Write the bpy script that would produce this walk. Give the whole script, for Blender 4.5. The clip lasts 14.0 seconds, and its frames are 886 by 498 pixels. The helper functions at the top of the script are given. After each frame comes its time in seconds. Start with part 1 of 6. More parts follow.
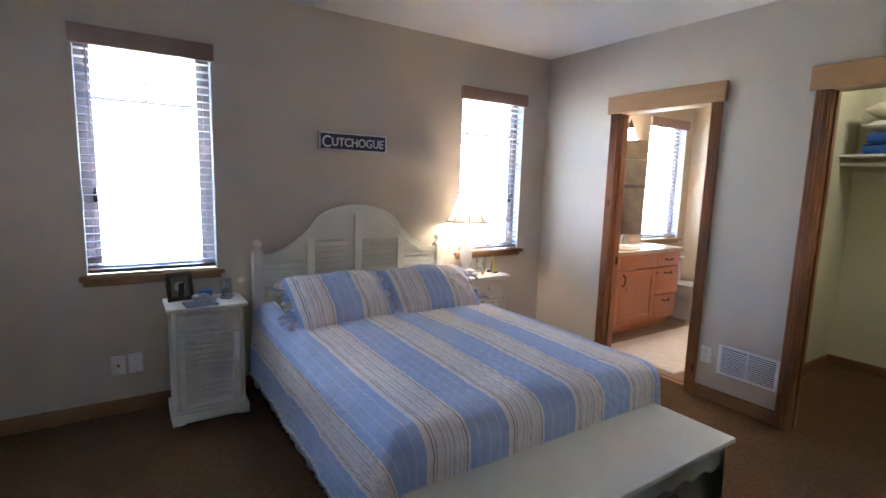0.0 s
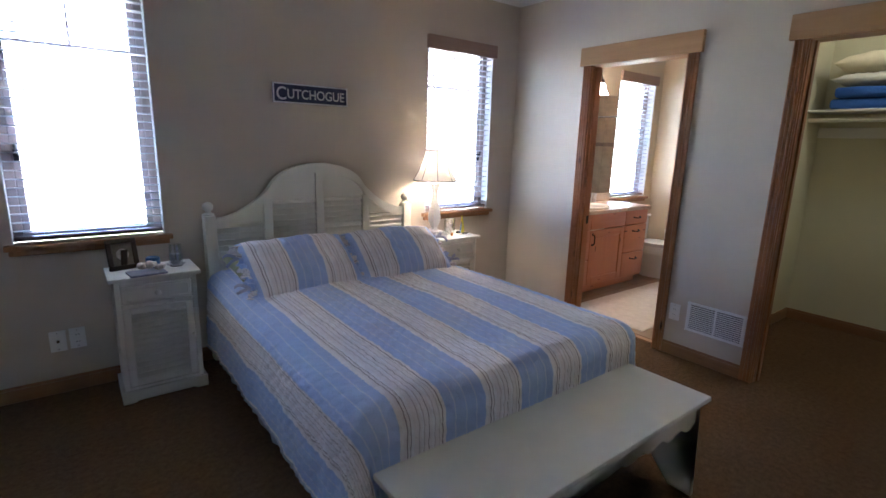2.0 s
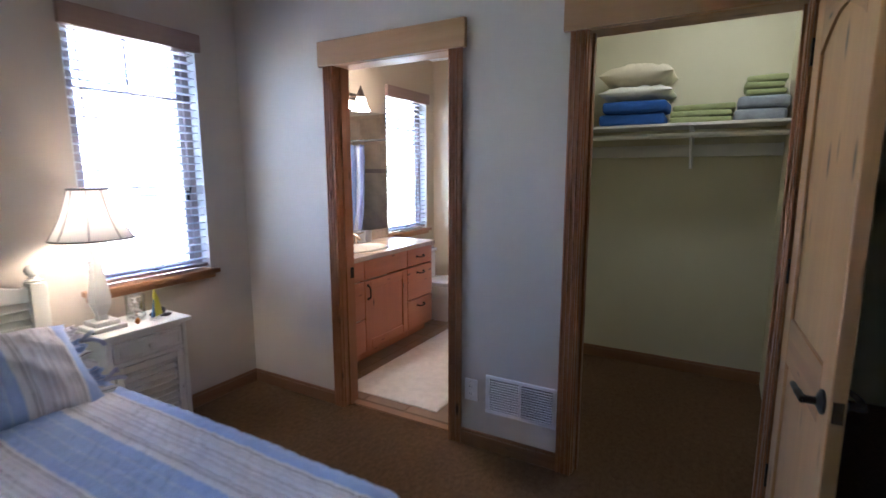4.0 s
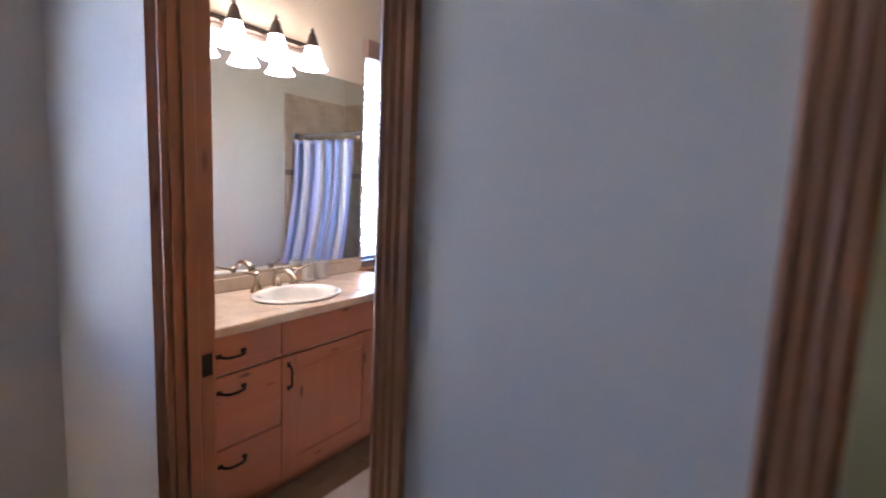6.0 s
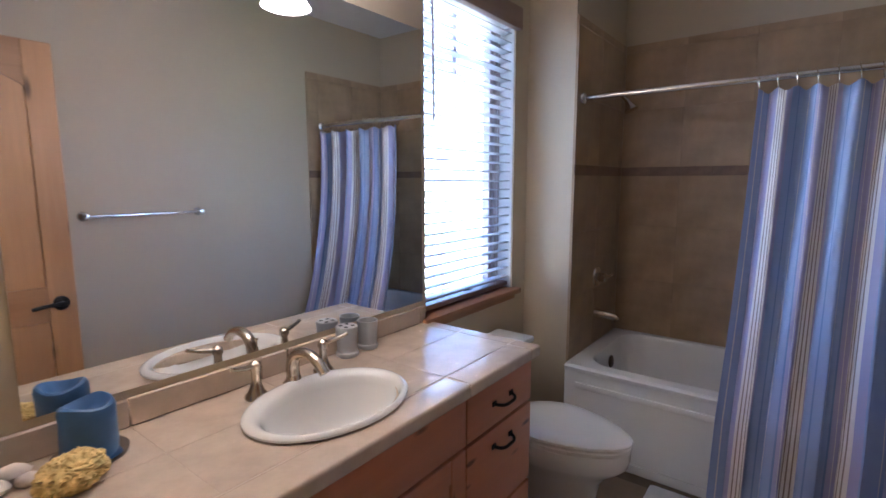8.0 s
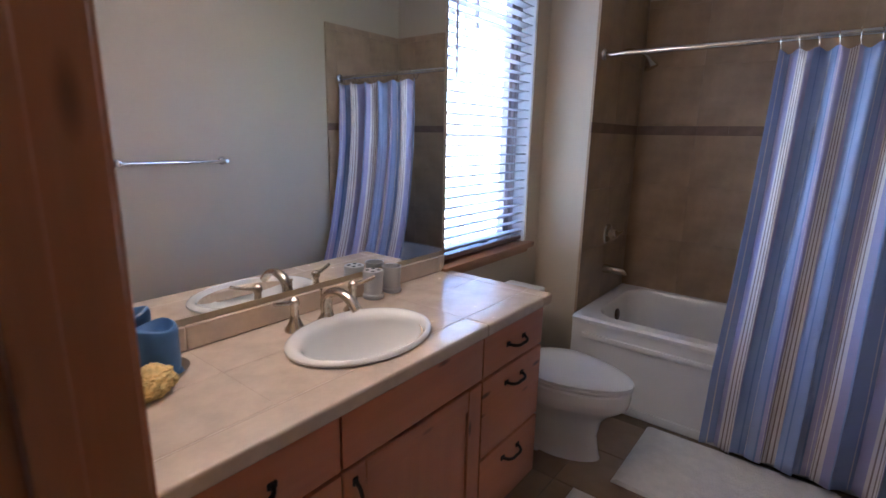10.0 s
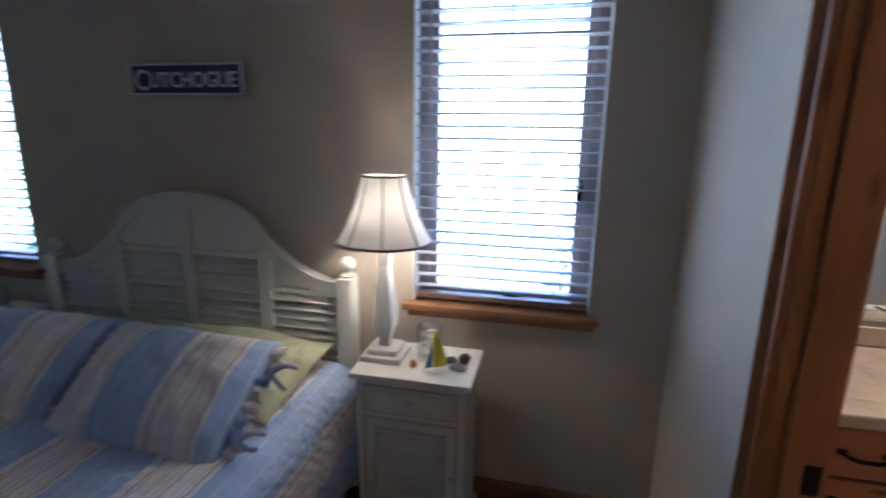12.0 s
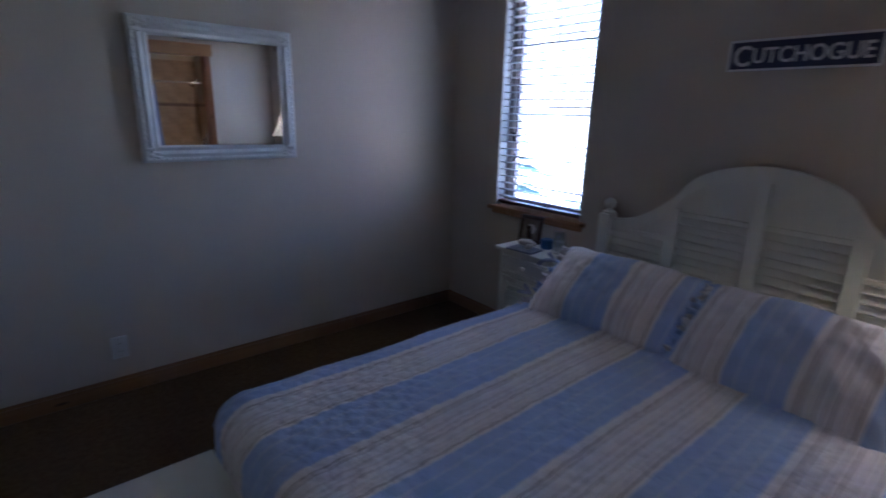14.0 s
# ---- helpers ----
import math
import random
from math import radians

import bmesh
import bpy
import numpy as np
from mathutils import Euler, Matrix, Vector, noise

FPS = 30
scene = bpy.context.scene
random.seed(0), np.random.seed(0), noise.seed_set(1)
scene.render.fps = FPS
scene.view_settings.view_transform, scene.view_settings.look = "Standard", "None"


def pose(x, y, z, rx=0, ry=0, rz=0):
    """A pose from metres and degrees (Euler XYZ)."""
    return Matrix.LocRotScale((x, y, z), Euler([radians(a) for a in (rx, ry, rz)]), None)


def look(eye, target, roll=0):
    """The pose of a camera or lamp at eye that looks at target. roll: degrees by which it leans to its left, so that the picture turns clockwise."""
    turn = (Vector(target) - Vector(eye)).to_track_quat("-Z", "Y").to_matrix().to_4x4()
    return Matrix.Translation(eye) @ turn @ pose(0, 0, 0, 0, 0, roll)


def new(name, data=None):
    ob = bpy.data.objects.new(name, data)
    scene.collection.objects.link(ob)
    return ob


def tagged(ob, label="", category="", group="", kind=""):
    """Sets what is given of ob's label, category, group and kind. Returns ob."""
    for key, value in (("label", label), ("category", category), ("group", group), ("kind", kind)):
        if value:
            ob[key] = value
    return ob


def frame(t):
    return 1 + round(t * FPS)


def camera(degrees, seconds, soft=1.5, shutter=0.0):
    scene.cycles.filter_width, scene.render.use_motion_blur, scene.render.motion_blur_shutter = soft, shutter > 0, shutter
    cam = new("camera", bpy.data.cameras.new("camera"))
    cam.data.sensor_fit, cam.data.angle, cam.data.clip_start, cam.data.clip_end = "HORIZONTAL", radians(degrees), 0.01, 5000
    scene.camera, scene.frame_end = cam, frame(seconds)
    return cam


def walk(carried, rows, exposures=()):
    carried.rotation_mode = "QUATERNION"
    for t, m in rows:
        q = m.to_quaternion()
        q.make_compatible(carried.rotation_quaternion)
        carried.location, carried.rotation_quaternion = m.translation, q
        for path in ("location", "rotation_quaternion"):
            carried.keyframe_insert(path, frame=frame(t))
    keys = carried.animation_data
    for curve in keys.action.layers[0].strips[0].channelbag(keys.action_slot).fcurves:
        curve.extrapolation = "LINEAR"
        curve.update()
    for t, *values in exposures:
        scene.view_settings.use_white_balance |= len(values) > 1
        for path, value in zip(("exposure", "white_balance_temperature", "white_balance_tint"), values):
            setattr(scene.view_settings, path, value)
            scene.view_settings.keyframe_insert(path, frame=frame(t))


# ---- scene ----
cam = camera(84.4, 14.0, soft=1.5, shutter=0.4)
PATH = [
    (0, (0.04, 0.07, 1.423), (1.129, 1.725, 1.148), 1.7),
    (0.5, (0.037, 0.082, 1.4), (1.192, 1.684, 1.086), 1.9),
    (1, (0.025, 0.095, 1.394), (1.191, 1.679, 1.031), 1.9),
    (1.5, (0.03, 0.11, 1.399), (1.204, 1.679, 0.998), 1.8),
    (2, (0.109, 0.202, 1.397), (1.3, 1.751, 0.97), 1.6),
    (2.5, (0.295, 0.358, 1.418), (1.485, 1.914, 1.014), 1.3),
    (3, (0.484, 0.554, 1.413), (1.745, 2.065, 1.061), 1.2),
    (3.5, (0.819, 0.608, 1.382), (2.391, 1.805, 1.072), -0.9),
    (3.7, (0.957, 0.656, 1.411), (2.67, 1.637, 1.092), -0.6),
    (4.7, (1.780, 0.800, 1.395), (3.480, 1.800, 1.105), 1.0),
    (5.8, (2.532, 1.238, 1.333), (4.253, 2.229, 1.099), 2.7),
    (6, (2.669, 1.314, 1.348), (4.319, 2.417, 1.099), 2.5),
    (6.5, (2.902, 1.603, 1.394), (4.414, 2.887, 1.137), 2.4),
    (7, (3.062, 1.849, 1.41), (4.472, 3.247, 1.164), 1.3),
    (7.5, (3.236, 2.051, 1.381), (4.721, 3.369, 1.146), -0.4),
    (8, (3.404, 2.181, 1.372), (4.978, 3.385, 1.099), -0.1),
    (8.2, (3.431, 2.214, 1.352), (5.021, 3.387, 1.04), 0.1),
    (10.3, (3.218, 2.114, 1.376), (4.703, 3.363, 0.892), 1.0),
    (10.5, (3.138, 2.073, 1.389), (4.483, 3.477, 0.92), 1.2),
    (11, (3.022, 1.921, 1.415), (3.726, 3.746, 0.998), 0.6),
    (11.5, (2.953, 1.78, 1.427), (3.108, 3.729, 1.009), 0.6),
    (12, (2.878, 1.625, 1.468), (2.461, 3.529, 1.021), 0.9),
    (12.5, (2.734, 1.374, 1.427), (1.931, 3.156, 1.004), 0.3),
    (13, (2.609, 1.233, 1.422), (1.526, 2.858, 0.989), -0.4),
    (13.5, (2.393, 1.155, 1.391), (1.107, 2.608, 0.907), 0.4),
    (14, (2.125, 1.047, 1.419), (0.648, 2.282, 0.88), 1.5),
]
EXPOSURES = [(0, 5.9, 5620, 18), (2, 5.52, 5480, 19), (2.5, 5.6, 5480, 19), (3.5, 5.34, 5150, 20), (6.0, 5.35, 4980, 24), (6.8, 5.05, 4930, 25), (8, 4.38, 4850, 20),
             (10.5, 4.3, 4850, 22), (11.5, 4.38, 5050, 15), (12, 4.2, 4980, 15), (12.5, 4.24, 4900, 16), (13, 4.22, 4950, 17), (13.5, 4.33, 4980, 20), (14, 4.22, 4950, 23)]
walk(cam, [(t, look(eye, target, roll)) for t, eye, target, roll in PATH], EXPOSURES)

# ---- world and large lights ----
world = bpy.data.worlds.new("sky")
scene.world = world
world.use_nodes = True
wn = world.node_tree
sky = wn.nodes.new("ShaderNodeTexSky")
sky.sky_type = "NISHITA"
sky.sun_disc = False
sky.sun_elevation = radians(48)
sky.sun_rotation = radians(200)
sky.air_density, sky.dust_density = 1.0, 2.5
wn.links.new(sky.outputs[0], wn.nodes["Background"].inputs[0])
wn.nodes["Background"].inputs[1].default_value = 0.15

sun_data = bpy.data.lights.new("sun", "SUN")
sun_data.energy, sun_data.angle, sun_data.color = 4.0, radians(1.0), (1.0, 0.95, 0.88)
sun = new("sun", sun_data)
sun.matrix_basis = look((-3, -9, 12), (0, 0, 0))


# ---- materials ----
def shader(name):
    m = bpy.data.materials.new(name)
    m.use_nodes = True
    return m, m.node_tree, m.node_tree.nodes["Principled BSDF"]


def add(nt, kind, **inputs):
    n = nt.nodes.new(kind)
    for key, value in inputs.items():
        n.inputs[key].default_value = value
    return n


def coords(nt, stretch=(1, 1, 1), kind="Object"):
    tc, mp = nt.nodes.new("ShaderNodeTexCoord"), nt.nodes.new("ShaderNodeMapping")
    nt.links.new(tc.outputs[kind], mp.inputs["Vector"])
    mp.inputs["Scale"].default_value = stretch
    return mp.outputs[0]


def ramp(nt, fac, stops):
    r = nt.nodes.new("ShaderNodeValToRGB")
    nt.links.new(fac, r.inputs[0])
    e = r.color_ramp.elements
    while len(e) < len(stops):
        e.new(0.5)
    for el, (p, c) in zip(e, stops):
        el.position, el.color = p, (*c, 1) if len(c) == 3 else c
    return r.outputs[0]


def calc(nt, op, a, b=0.0, c=None):
    n = nt.nodes.new("ShaderNodeMath")
    n.operation = op
    for i, v in enumerate((a, b) if c is None else (a, b, c)):
        if isinstance(v, (int, float)):
            n.inputs[i].default_value = v
        else:
            nt.links.new(v, n.inputs[i])
    return n.outputs[0]


def mix(nt, fac, a, b, mode="MIX"):
    n = nt.nodes.new("ShaderNodeMix")
    n.data_type, n.blend_type = "RGBA", mode
    for sock, v in ((n.inputs[0], fac), (n.inputs[6], a), (n.inputs[7], b)):
        if isinstance(v, (int, float)):
            sock.default_value = v
        elif isinstance(v, tuple):
            sock.default_value = (*v, 1) if len(v) == 3 else v
        else:
            nt.links.new(v, sock)
    return n.outputs[2]


def relief(nt, bsdf, height, strength=0.2, distance=0.004):
    b = nt.nodes.new("ShaderNodeBump")
    b.inputs["Strength"].default_value, b.inputs["Distance"].default_value = strength, distance
    nt.links.new(height, b.inputs["Height"])
    nt.links.new(b.outputs[0], bsdf.inputs["Normal"])


def plain(name, col, rough=0.6, metal=0.0, var=0.08, vscale=4.0, bump=0.1, bscale=140.0, stretch=(1, 1, 1), spread=0.0, coat=0.0, dist=0.002):
    """Paint, metal, plaster, ceramic: one colour with stains at one scale and grain at another."""
    m, nt, b = shader(name)
    v = coords(nt, stretch)
    n1 = add(nt, "ShaderNodeTexNoise", Scale=vscale, Detail=5.0, Roughness=0.6)
    n2 = add(nt, "ShaderNodeTexNoise", Scale=bscale, Detail=3.0)
    nt.links.new(v, n1.inputs["Vector"]), nt.links.new(v, n2.inputs["Vector"])
    lo, hi = tuple(c * (1 - var) for c in col), tuple(min(1, c * (1 + var)) for c in col)
    out = ramp(nt, n1.outputs[0], [(0.3, lo), (0.7, hi)])
    if spread:
        info = nt.nodes.new("ShaderNodeObjectInfo")
        k = calc(nt, "MULTIPLY_ADD", info.outputs["Random"], 2 * spread, 1 - spread)
        g = nt.nodes.new("ShaderNodeCombineColor")
        for i in range(3):
            nt.links.new(k, g.inputs[i])
        out = mix(nt, 1.0, out, g.outputs[0], "MULTIPLY")
    nt.links.new(out, b.inputs["Base Color"])
    rr = calc(nt, "MULTIPLY_ADD", n1.outputs[0], 0.16, rough - 0.08)
    nt.links.new(rr, b.inputs["Roughness"])
    b.inputs["Metallic"].default_value = metal
    b.inputs["Coat Weight"].default_value = coat
    if bump:
        relief(nt, b, n2.outputs[0], bump, dist)
    return m


def timber(name, light, dark, axis="z", rough=0.45, knots=True, fine=1.0, knot=0.12):
    """Varnished knotty wood with the grain along one axis."""
    m, nt, b = shader(name)
    along = [9.0 * fine] * 3
    along["xyz".index(axis)] = 0.55
    v = coords(nt, tuple(along))
    n = add(nt, "ShaderNodeTexNoise", Scale=2.2, Detail=7.0, Roughness=0.62, Distortion=0.7)
    nt.links.new(v, n.inputs["Vector"])
    col = ramp(nt, n.outputs[0], [(0.28, dark), (0.5, tuple((a + c) / 2 for a, c in zip(light, dark))), (0.72, light)])
    broad = add(nt, "ShaderNodeTexNoise", Scale=1.4, Detail=2.0)
    nt.links.new(coords(nt), broad.inputs["Vector"])
    col = mix(nt, 0.55, col, ramp(nt, broad.outputs[0], [(0.3, tuple(c * 0.8 for c in dark)), (0.7, light)]))
    if knots:
        kv = [11.0] * 3
        kv["xyz".index(axis)] = 3.2
        vor = add(nt, "ShaderNodeTexVoronoi", Scale=1.0)
        nt.links.new(coords(nt, tuple(kv)), vor.inputs["Vector"])
        spot = ramp(nt, vor.outputs["Distance"], [(knot * 0.4, (1, 1, 1)), (knot, (0, 0, 0))])
        col = mix(nt, spot, col, tuple(c * 0.28 for c in dark))
    nt.links.new(col, b.inputs["Base Color"])
    b.inputs["Roughness"].default_value = rough
    b.inputs["Coat Weight"].default_value, b.inputs["Coat Roughness"].default_value = 0.15, 0.3
    relief(nt, b, n.outputs[0], 0.15, 0.002)
    return m


def striped(name, cloth_uv=True):
    """Blue and sand striped cotton, puckered; stripes across UV's first axis in metres."""
    m, nt, b = shader(name)
    tc = nt.nodes.new("ShaderNodeTexCoord")
    sep = nt.nodes.new("ShaderNodeSeparateXYZ")
    nt.links.new(tc.outputs["UV"], sep.inputs[0])
    u, w = sep.outputs[0], sep.outputs[1]
    wob = add(nt, "ShaderNodeTexNoise", Scale=6.0, Detail=2.0)
    nt.links.new(tc.outputs["UV"], wob.inputs["Vector"])
    uu = calc(nt, "ADD", u, calc(nt, "MULTIPLY_ADD", wob.outputs[0], 0.004, -0.002))
    period = 0.353
    f = calc(nt, "FRACT", calc(nt, "DIVIDE", uu, period))
    blue, pale, sand, white = (0.45, 0.58, 0.86), (0.64, 0.72, 0.90), (0.88, 0.835, 0.85), (0.91, 0.89, 0.92)
    line, faint = (0.36, 0.30, 0.32), (0.64, 0.58, 0.60)
    band = nt.nodes.new("ShaderNodeValToRGB")
    band.color_ramp.interpolation = "CONSTANT"
    stops = [(0.0, blue), (0.105, pale), (0.118, blue), (0.235, pale), (0.250, blue), (0.365, pale), (0.380, blue), (0.49, white), (0.53, sand),
             (0.562, line), (0.574, sand), (0.600, line), (0.609, white), (0.640, sand), (0.690, faint), (0.700, sand), (0.725, white), (0.745, faint), (0.755, sand),
             (0.800, line), (0.808, sand), (0.840, white), (0.865, faint), (0.874, sand), (0.915, faint), (0.924, sand), (0.950, line), (0.961, sand), (0.982, white)]
    e = band.color_ramp.elements
    while len(e) < len(stops):
        e.new(0.5)
    for el, (p, c) in zip(e, stops):
        el.position, el.color = p, (*c, 1)
    nt.links.new(f, band.inputs[0])
    weave = add(nt, "ShaderNodeTexNoise", Scale=260.0, Detail=2.0)
    nt.links.new(tc.outputs["UV"], weave.inputs["Vector"])
    blot = add(nt, "ShaderNodeTexNoise", Scale=14.0, Detail=4.0)
    nt.links.new(tc.outputs["UV"], blot.inputs["Vector"])
    col = mix(nt, 1.0, band.outputs[0], ramp(nt, blot.outputs[0], [(0.3, (0.90, 0.90, 0.92)), (0.7, (1.04, 1.04, 1.04))]), "MULTIPLY")
    col = mix(nt, 1.0, col, ramp(nt, weave.outputs[0], [(0.3, (0.88, 0.88, 0.88)), (0.7, (1.06, 1.06, 1.06))]), "MULTIPLY")
    nt.links.new(col, b.inputs["Base Color"])
    b.inputs["Roughness"].default_value = 0.9
    b.inputs["Specular IOR Level"].default_value = 0.25
    b.inputs["Sheen Weight"].default_value = 0.30
    pucker = add(nt, "ShaderNodeTexNoise", Scale=30.0, Detail=4.0)
    nt.links.new(tc.outputs["UV"], pucker.inputs["Vector"])
    if cloth_uv:
        h = calc(nt, "ADD", calc(nt, "MULTIPLY", weave.outputs[0], 0.12), calc(nt, "MULTIPLY", pucker.outputs[0], 2.0))
        relief(nt, b, h, 0.7, 0.006)
    else:
        relief(nt, b, calc(nt, "ADD", pucker.outputs[0], calc(nt, "MULTIPLY", weave.outputs[0], 0.2)), 0.7, 0.009)
    return m


def lit(name, col, strength):
    m, nt, b = shader(name)
    b.inputs["Base Color"].default_value = (*col, 1)
    b.inputs["Emission Color"].default_value = (*col, 1)
    b.inputs["Emission Strength"].default_value = strength
    return m


def clear(name, gloss=0.05, tint=(1, 1, 1)):
    m = bpy.data.materials.new(name)
    m.use_nodes = True
    nt = m.node_tree
    nt.nodes.clear()
    out, mx = nt.nodes.new("ShaderNodeOutputMaterial"), nt.nodes.new("ShaderNodeMixShader")
    t, g = nt.nodes.new("ShaderNodeBsdfTransparent"), nt.nodes.new("ShaderNodeBsdfGlossy")
    t.inputs[0].default_value = (*tint, 1)
    g.inputs["Roughness"].default_value = 0.02
    mx.inputs[0].default_value = gloss
    nt.links.new(t.outputs[0], mx.inputs[1]), nt.links.new(g.outputs[0], mx.inputs[2]), nt.links.new(mx.outputs[0], out.inputs[0])
    return m


def shade_cloth(name, col, through_part=0.32):
    m = bpy.data.materials.new(name)
    m.use_nodes = True
    nt = m.node_tree
    b = nt.nodes["Principled BSDF"]
    b.inputs["Base Color"].default_value = (*col, 1)
    b.inputs["Roughness"].default_value = 0.9
    t, mx = nt.nodes.new("ShaderNodeBsdfTranslucent"), nt.nodes.new("ShaderNodeMixShader")
    t.inputs[0].default_value = (*col, 1)
    n = add(nt, "ShaderNodeTexNoise", Scale=220.0)
    nt.links.new(coords(nt), n.inputs["Vector"])
    relief(nt, b, n.outputs[0], 0.2, 0.001)
    mx.inputs[0].default_value = through_part
    out = nt.nodes["Material Output"]
    nt.links.new(b.outputs[0], mx.inputs[1]), nt.links.new(t.outputs[0], mx.inputs[2]), nt.links.new(mx.outputs[0], out.inputs[0])
    return m


def carpet_mat(name, a, c):
    m, nt, b = shader(name)
    v = coords(nt)
    tuft = add(nt, "ShaderNodeTexNoise", Scale=240.0, Detail=3.0)
    clump = add(nt, "ShaderNodeTexNoise", Scale=38.0, Detail=4.0, Roughness=0.7)
    worn = add(nt, "ShaderNodeTexNoise", Scale=1.6, Detail=3.0)
    for n in (tuft, clump, worn):
        nt.links.new(v, n.inputs["Vector"])
    col = ramp(nt, clump.outputs[0], [(0.3, c), (0.7, a)])
    col = mix(nt, 1.0, col, ramp(nt, tuft.outputs[0], [(0.3, (0.6, 0.6, 0.6)), (0.7, (1.15, 1.15, 1.15))]), "MULTIPLY")
    col = mix(nt, 1.0, col, ramp(nt, worn.outputs[0], [(0.3, (0.85, 0.85, 0.85)), (0.7, (1.05, 1.05, 1.05))]), "MULTIPLY")
    nt.links.new(col, b.inputs["Base Color"])
    b.inputs["Roughness"].default_value = 1.0
    b.inputs["Specular IOR Level"].default_value = 0.1
    relief(nt, b, calc(nt, "ADD", tuft.outputs[0], clump.outputs[0]), 0.8, 0.01)
    return m


WALL = plain("taupe_wall_paint", (0.56, 0.497, 0.415), 0.75, var=0.035, vscale=1.3, bump=0.18, bscale=90)
BATH_WALL = plain("sand_wall_paint", (0.53, 0.445, 0.315), 0.7, var=0.035, vscale=1.3, bump=0.18, bscale=90)
CLOSET_WALL = plain("cream_wall_paint", (0.66, 0.63, 0.47), 0.75, var=0.03, vscale=1.3, bump=0.15, bscale=90)
CEILING = plain("white_ceiling_paint", (0.82, 0.80, 0.78), 0.9, var=0.03, vscale=2, bump=0.3, bscale=60)
CARPET = carpet_mat("brown_carpet", (0.230, 0.136, 0.070), (0.137, 0.080, 0.041))
PINE_Z = timber("pine_upright", (0.44, 0.195, 0.082), (0.29, 0.115, 0.046), "z", knot=0.15)
PINE_DOOR = timber("pine_door_light", (0.60, 0.335, 0.135), (0.40, 0.195, 0.072), "z", knot=0.20)
PINE_Y = timber("pine_across_y", (0.55, 0.325, 0.150), (0.37, 0.195, 0.080), "y", knot=0.20)
PINE_X = timber("pine_across_x", (0.50, 0.27, 0.115), (0.27, 0.125, 0.045), "x")
BASE_Y = timber("base_pine_y", (0.34, 0.17, 0.072), (0.18, 0.082, 0.034), "y")
BASE_X = timber("base_pine_x", (0.34, 0.17, 0.072), (0.18, 0.082, 0.034), "x")
ALDER_X = timber("alder_x", (0.55, 0.22, 0.105), (0.40, 0.143, 0.063), "x", 0.4)
ALDER_Z = timber("alder_z", (0.55, 0.22, 0.105), (0.40, 0.143, 0.063), "z", 0.4)
SILL_WOOD = timber("sill_wood", (0.42, 0.215, 0.10), (0.23, 0.105, 0.045), "x")
SASH = timber("sash_wood", (0.48, 0.40, 0.38), (0.33, 0.26, 0.245), "z", 0.5, knots=False)
VALANCE = timber("valance_wood", (0.36, 0.245, 0.195), (0.25, 0.16, 0.125), "x", 0.5, knots=False)
SLAT = plain("blind_slat_white", (0.55, 0.545, 0.56), 0.45, var=0.04, vscale=3, bump=0.05)
CREAM = plain("cream_painted_wood", (0.73, 0.725, 0.66), 0.42, var=0.04, vscale=5, bump=0.06, bscale=60, stretch=(1, 1, 0.3))
WHITE_PAINT = plain("white_painted_wood", (0.74, 0.75, 0.76), 0.5, var=0.06, vscale=12, bump=0.25, bscale=50)
PLATE = plain("white_plastic", (0.78, 0.78, 0.77), 0.35, var=0.02, bump=0.0)
DARKHOLE = plain("dark_gap", (0.03, 0.03, 0.03), 0.8, var=0.1)
VENT_BACK = plain("vent_shadow_gap", (0.10, 0.10, 0.11), 0.8, var=0.1)
VENT = plain("vent_enamel", (0.86, 0.86, 0.86), 0.4, var=0.03, bump=0.03)
QUILT = striped("striped_quilt")
SHAM = striped("striped_sham", False)
SKIRT = plain("bed_skirt_cotton", (0.43, 0.46, 0.60), 0.9, var=0.1, vscale=7, bump=0.3, bscale=300)
SAGE = plain("sage_pillowcase", (0.44, 0.46, 0.30), 0.9, var=0.1, vscale=9, bump=0.35, bscale=40, dist=0.004)
NAVY = plain("navy_sign_paint", (0.035, 0.045, 0.11), 0.5, var=0.2, vscale=9, bump=0.15, bscale=60)
SIGN_WHITE = plain("sign_white_paint", (0.72, 0.73, 0.75), 0.6, var=0.08, vscale=14, bump=0.1)
MIRROR = shader("mirror_silver")
MIRROR[2].inputs["Metallic"].default_value, MIRROR[2].inputs["Roughness"].default_value = 1.0, 0.012
MIRROR[2].inputs["Base Color"].default_value = (0.86, 0.87, 0.88, 1)
MIRROR = MIRROR[0]
PANE = clear("window_glass", 0.05)
pane_nodes = PANE.node_tree
facing = add(pane_nodes, "ShaderNodeLayerWeight", Blend=0.5)
pane_gloss = calc(pane_nodes, "MULTIPLY_ADD", calc(pane_nodes, "POWER", facing.outputs["Facing"], 4.5), 1.7, 0.045)
pane_nodes.links.new(calc(pane_nodes, "MINIMUM", pane_gloss, 1.0), pane_nodes.nodes["Mix Shader"].inputs[0])
GLASS = clear("clear_glassware", 0.22, (0.93, 0.95, 0.95))
SHADE = shade_cloth("lamp_shade_linen", (0.86, 0.83, 0.79), 0.09)
SHADE_TRIM = plain("shade_trim", (0.22, 0.20, 0.19), 0.8, var=0.1)
LAMP_WHITE = plain("lamp_base_white", (0.76, 0.75, 0.74), 0.4, var=0.04, vscale=8, bump=0.05)
BELL = lit("frosted_bell_glass", (1.0, 0.83, 0.60), 1.0)
BULB = lit("warm_bulb", (1.0, 0.78, 0.50), 7.0)
BRONZE = plain("dark_bronze", (0.085, 0.06, 0.045), 0.42, metal=0.85, var=0.25, vscale=30, bump=0.1)
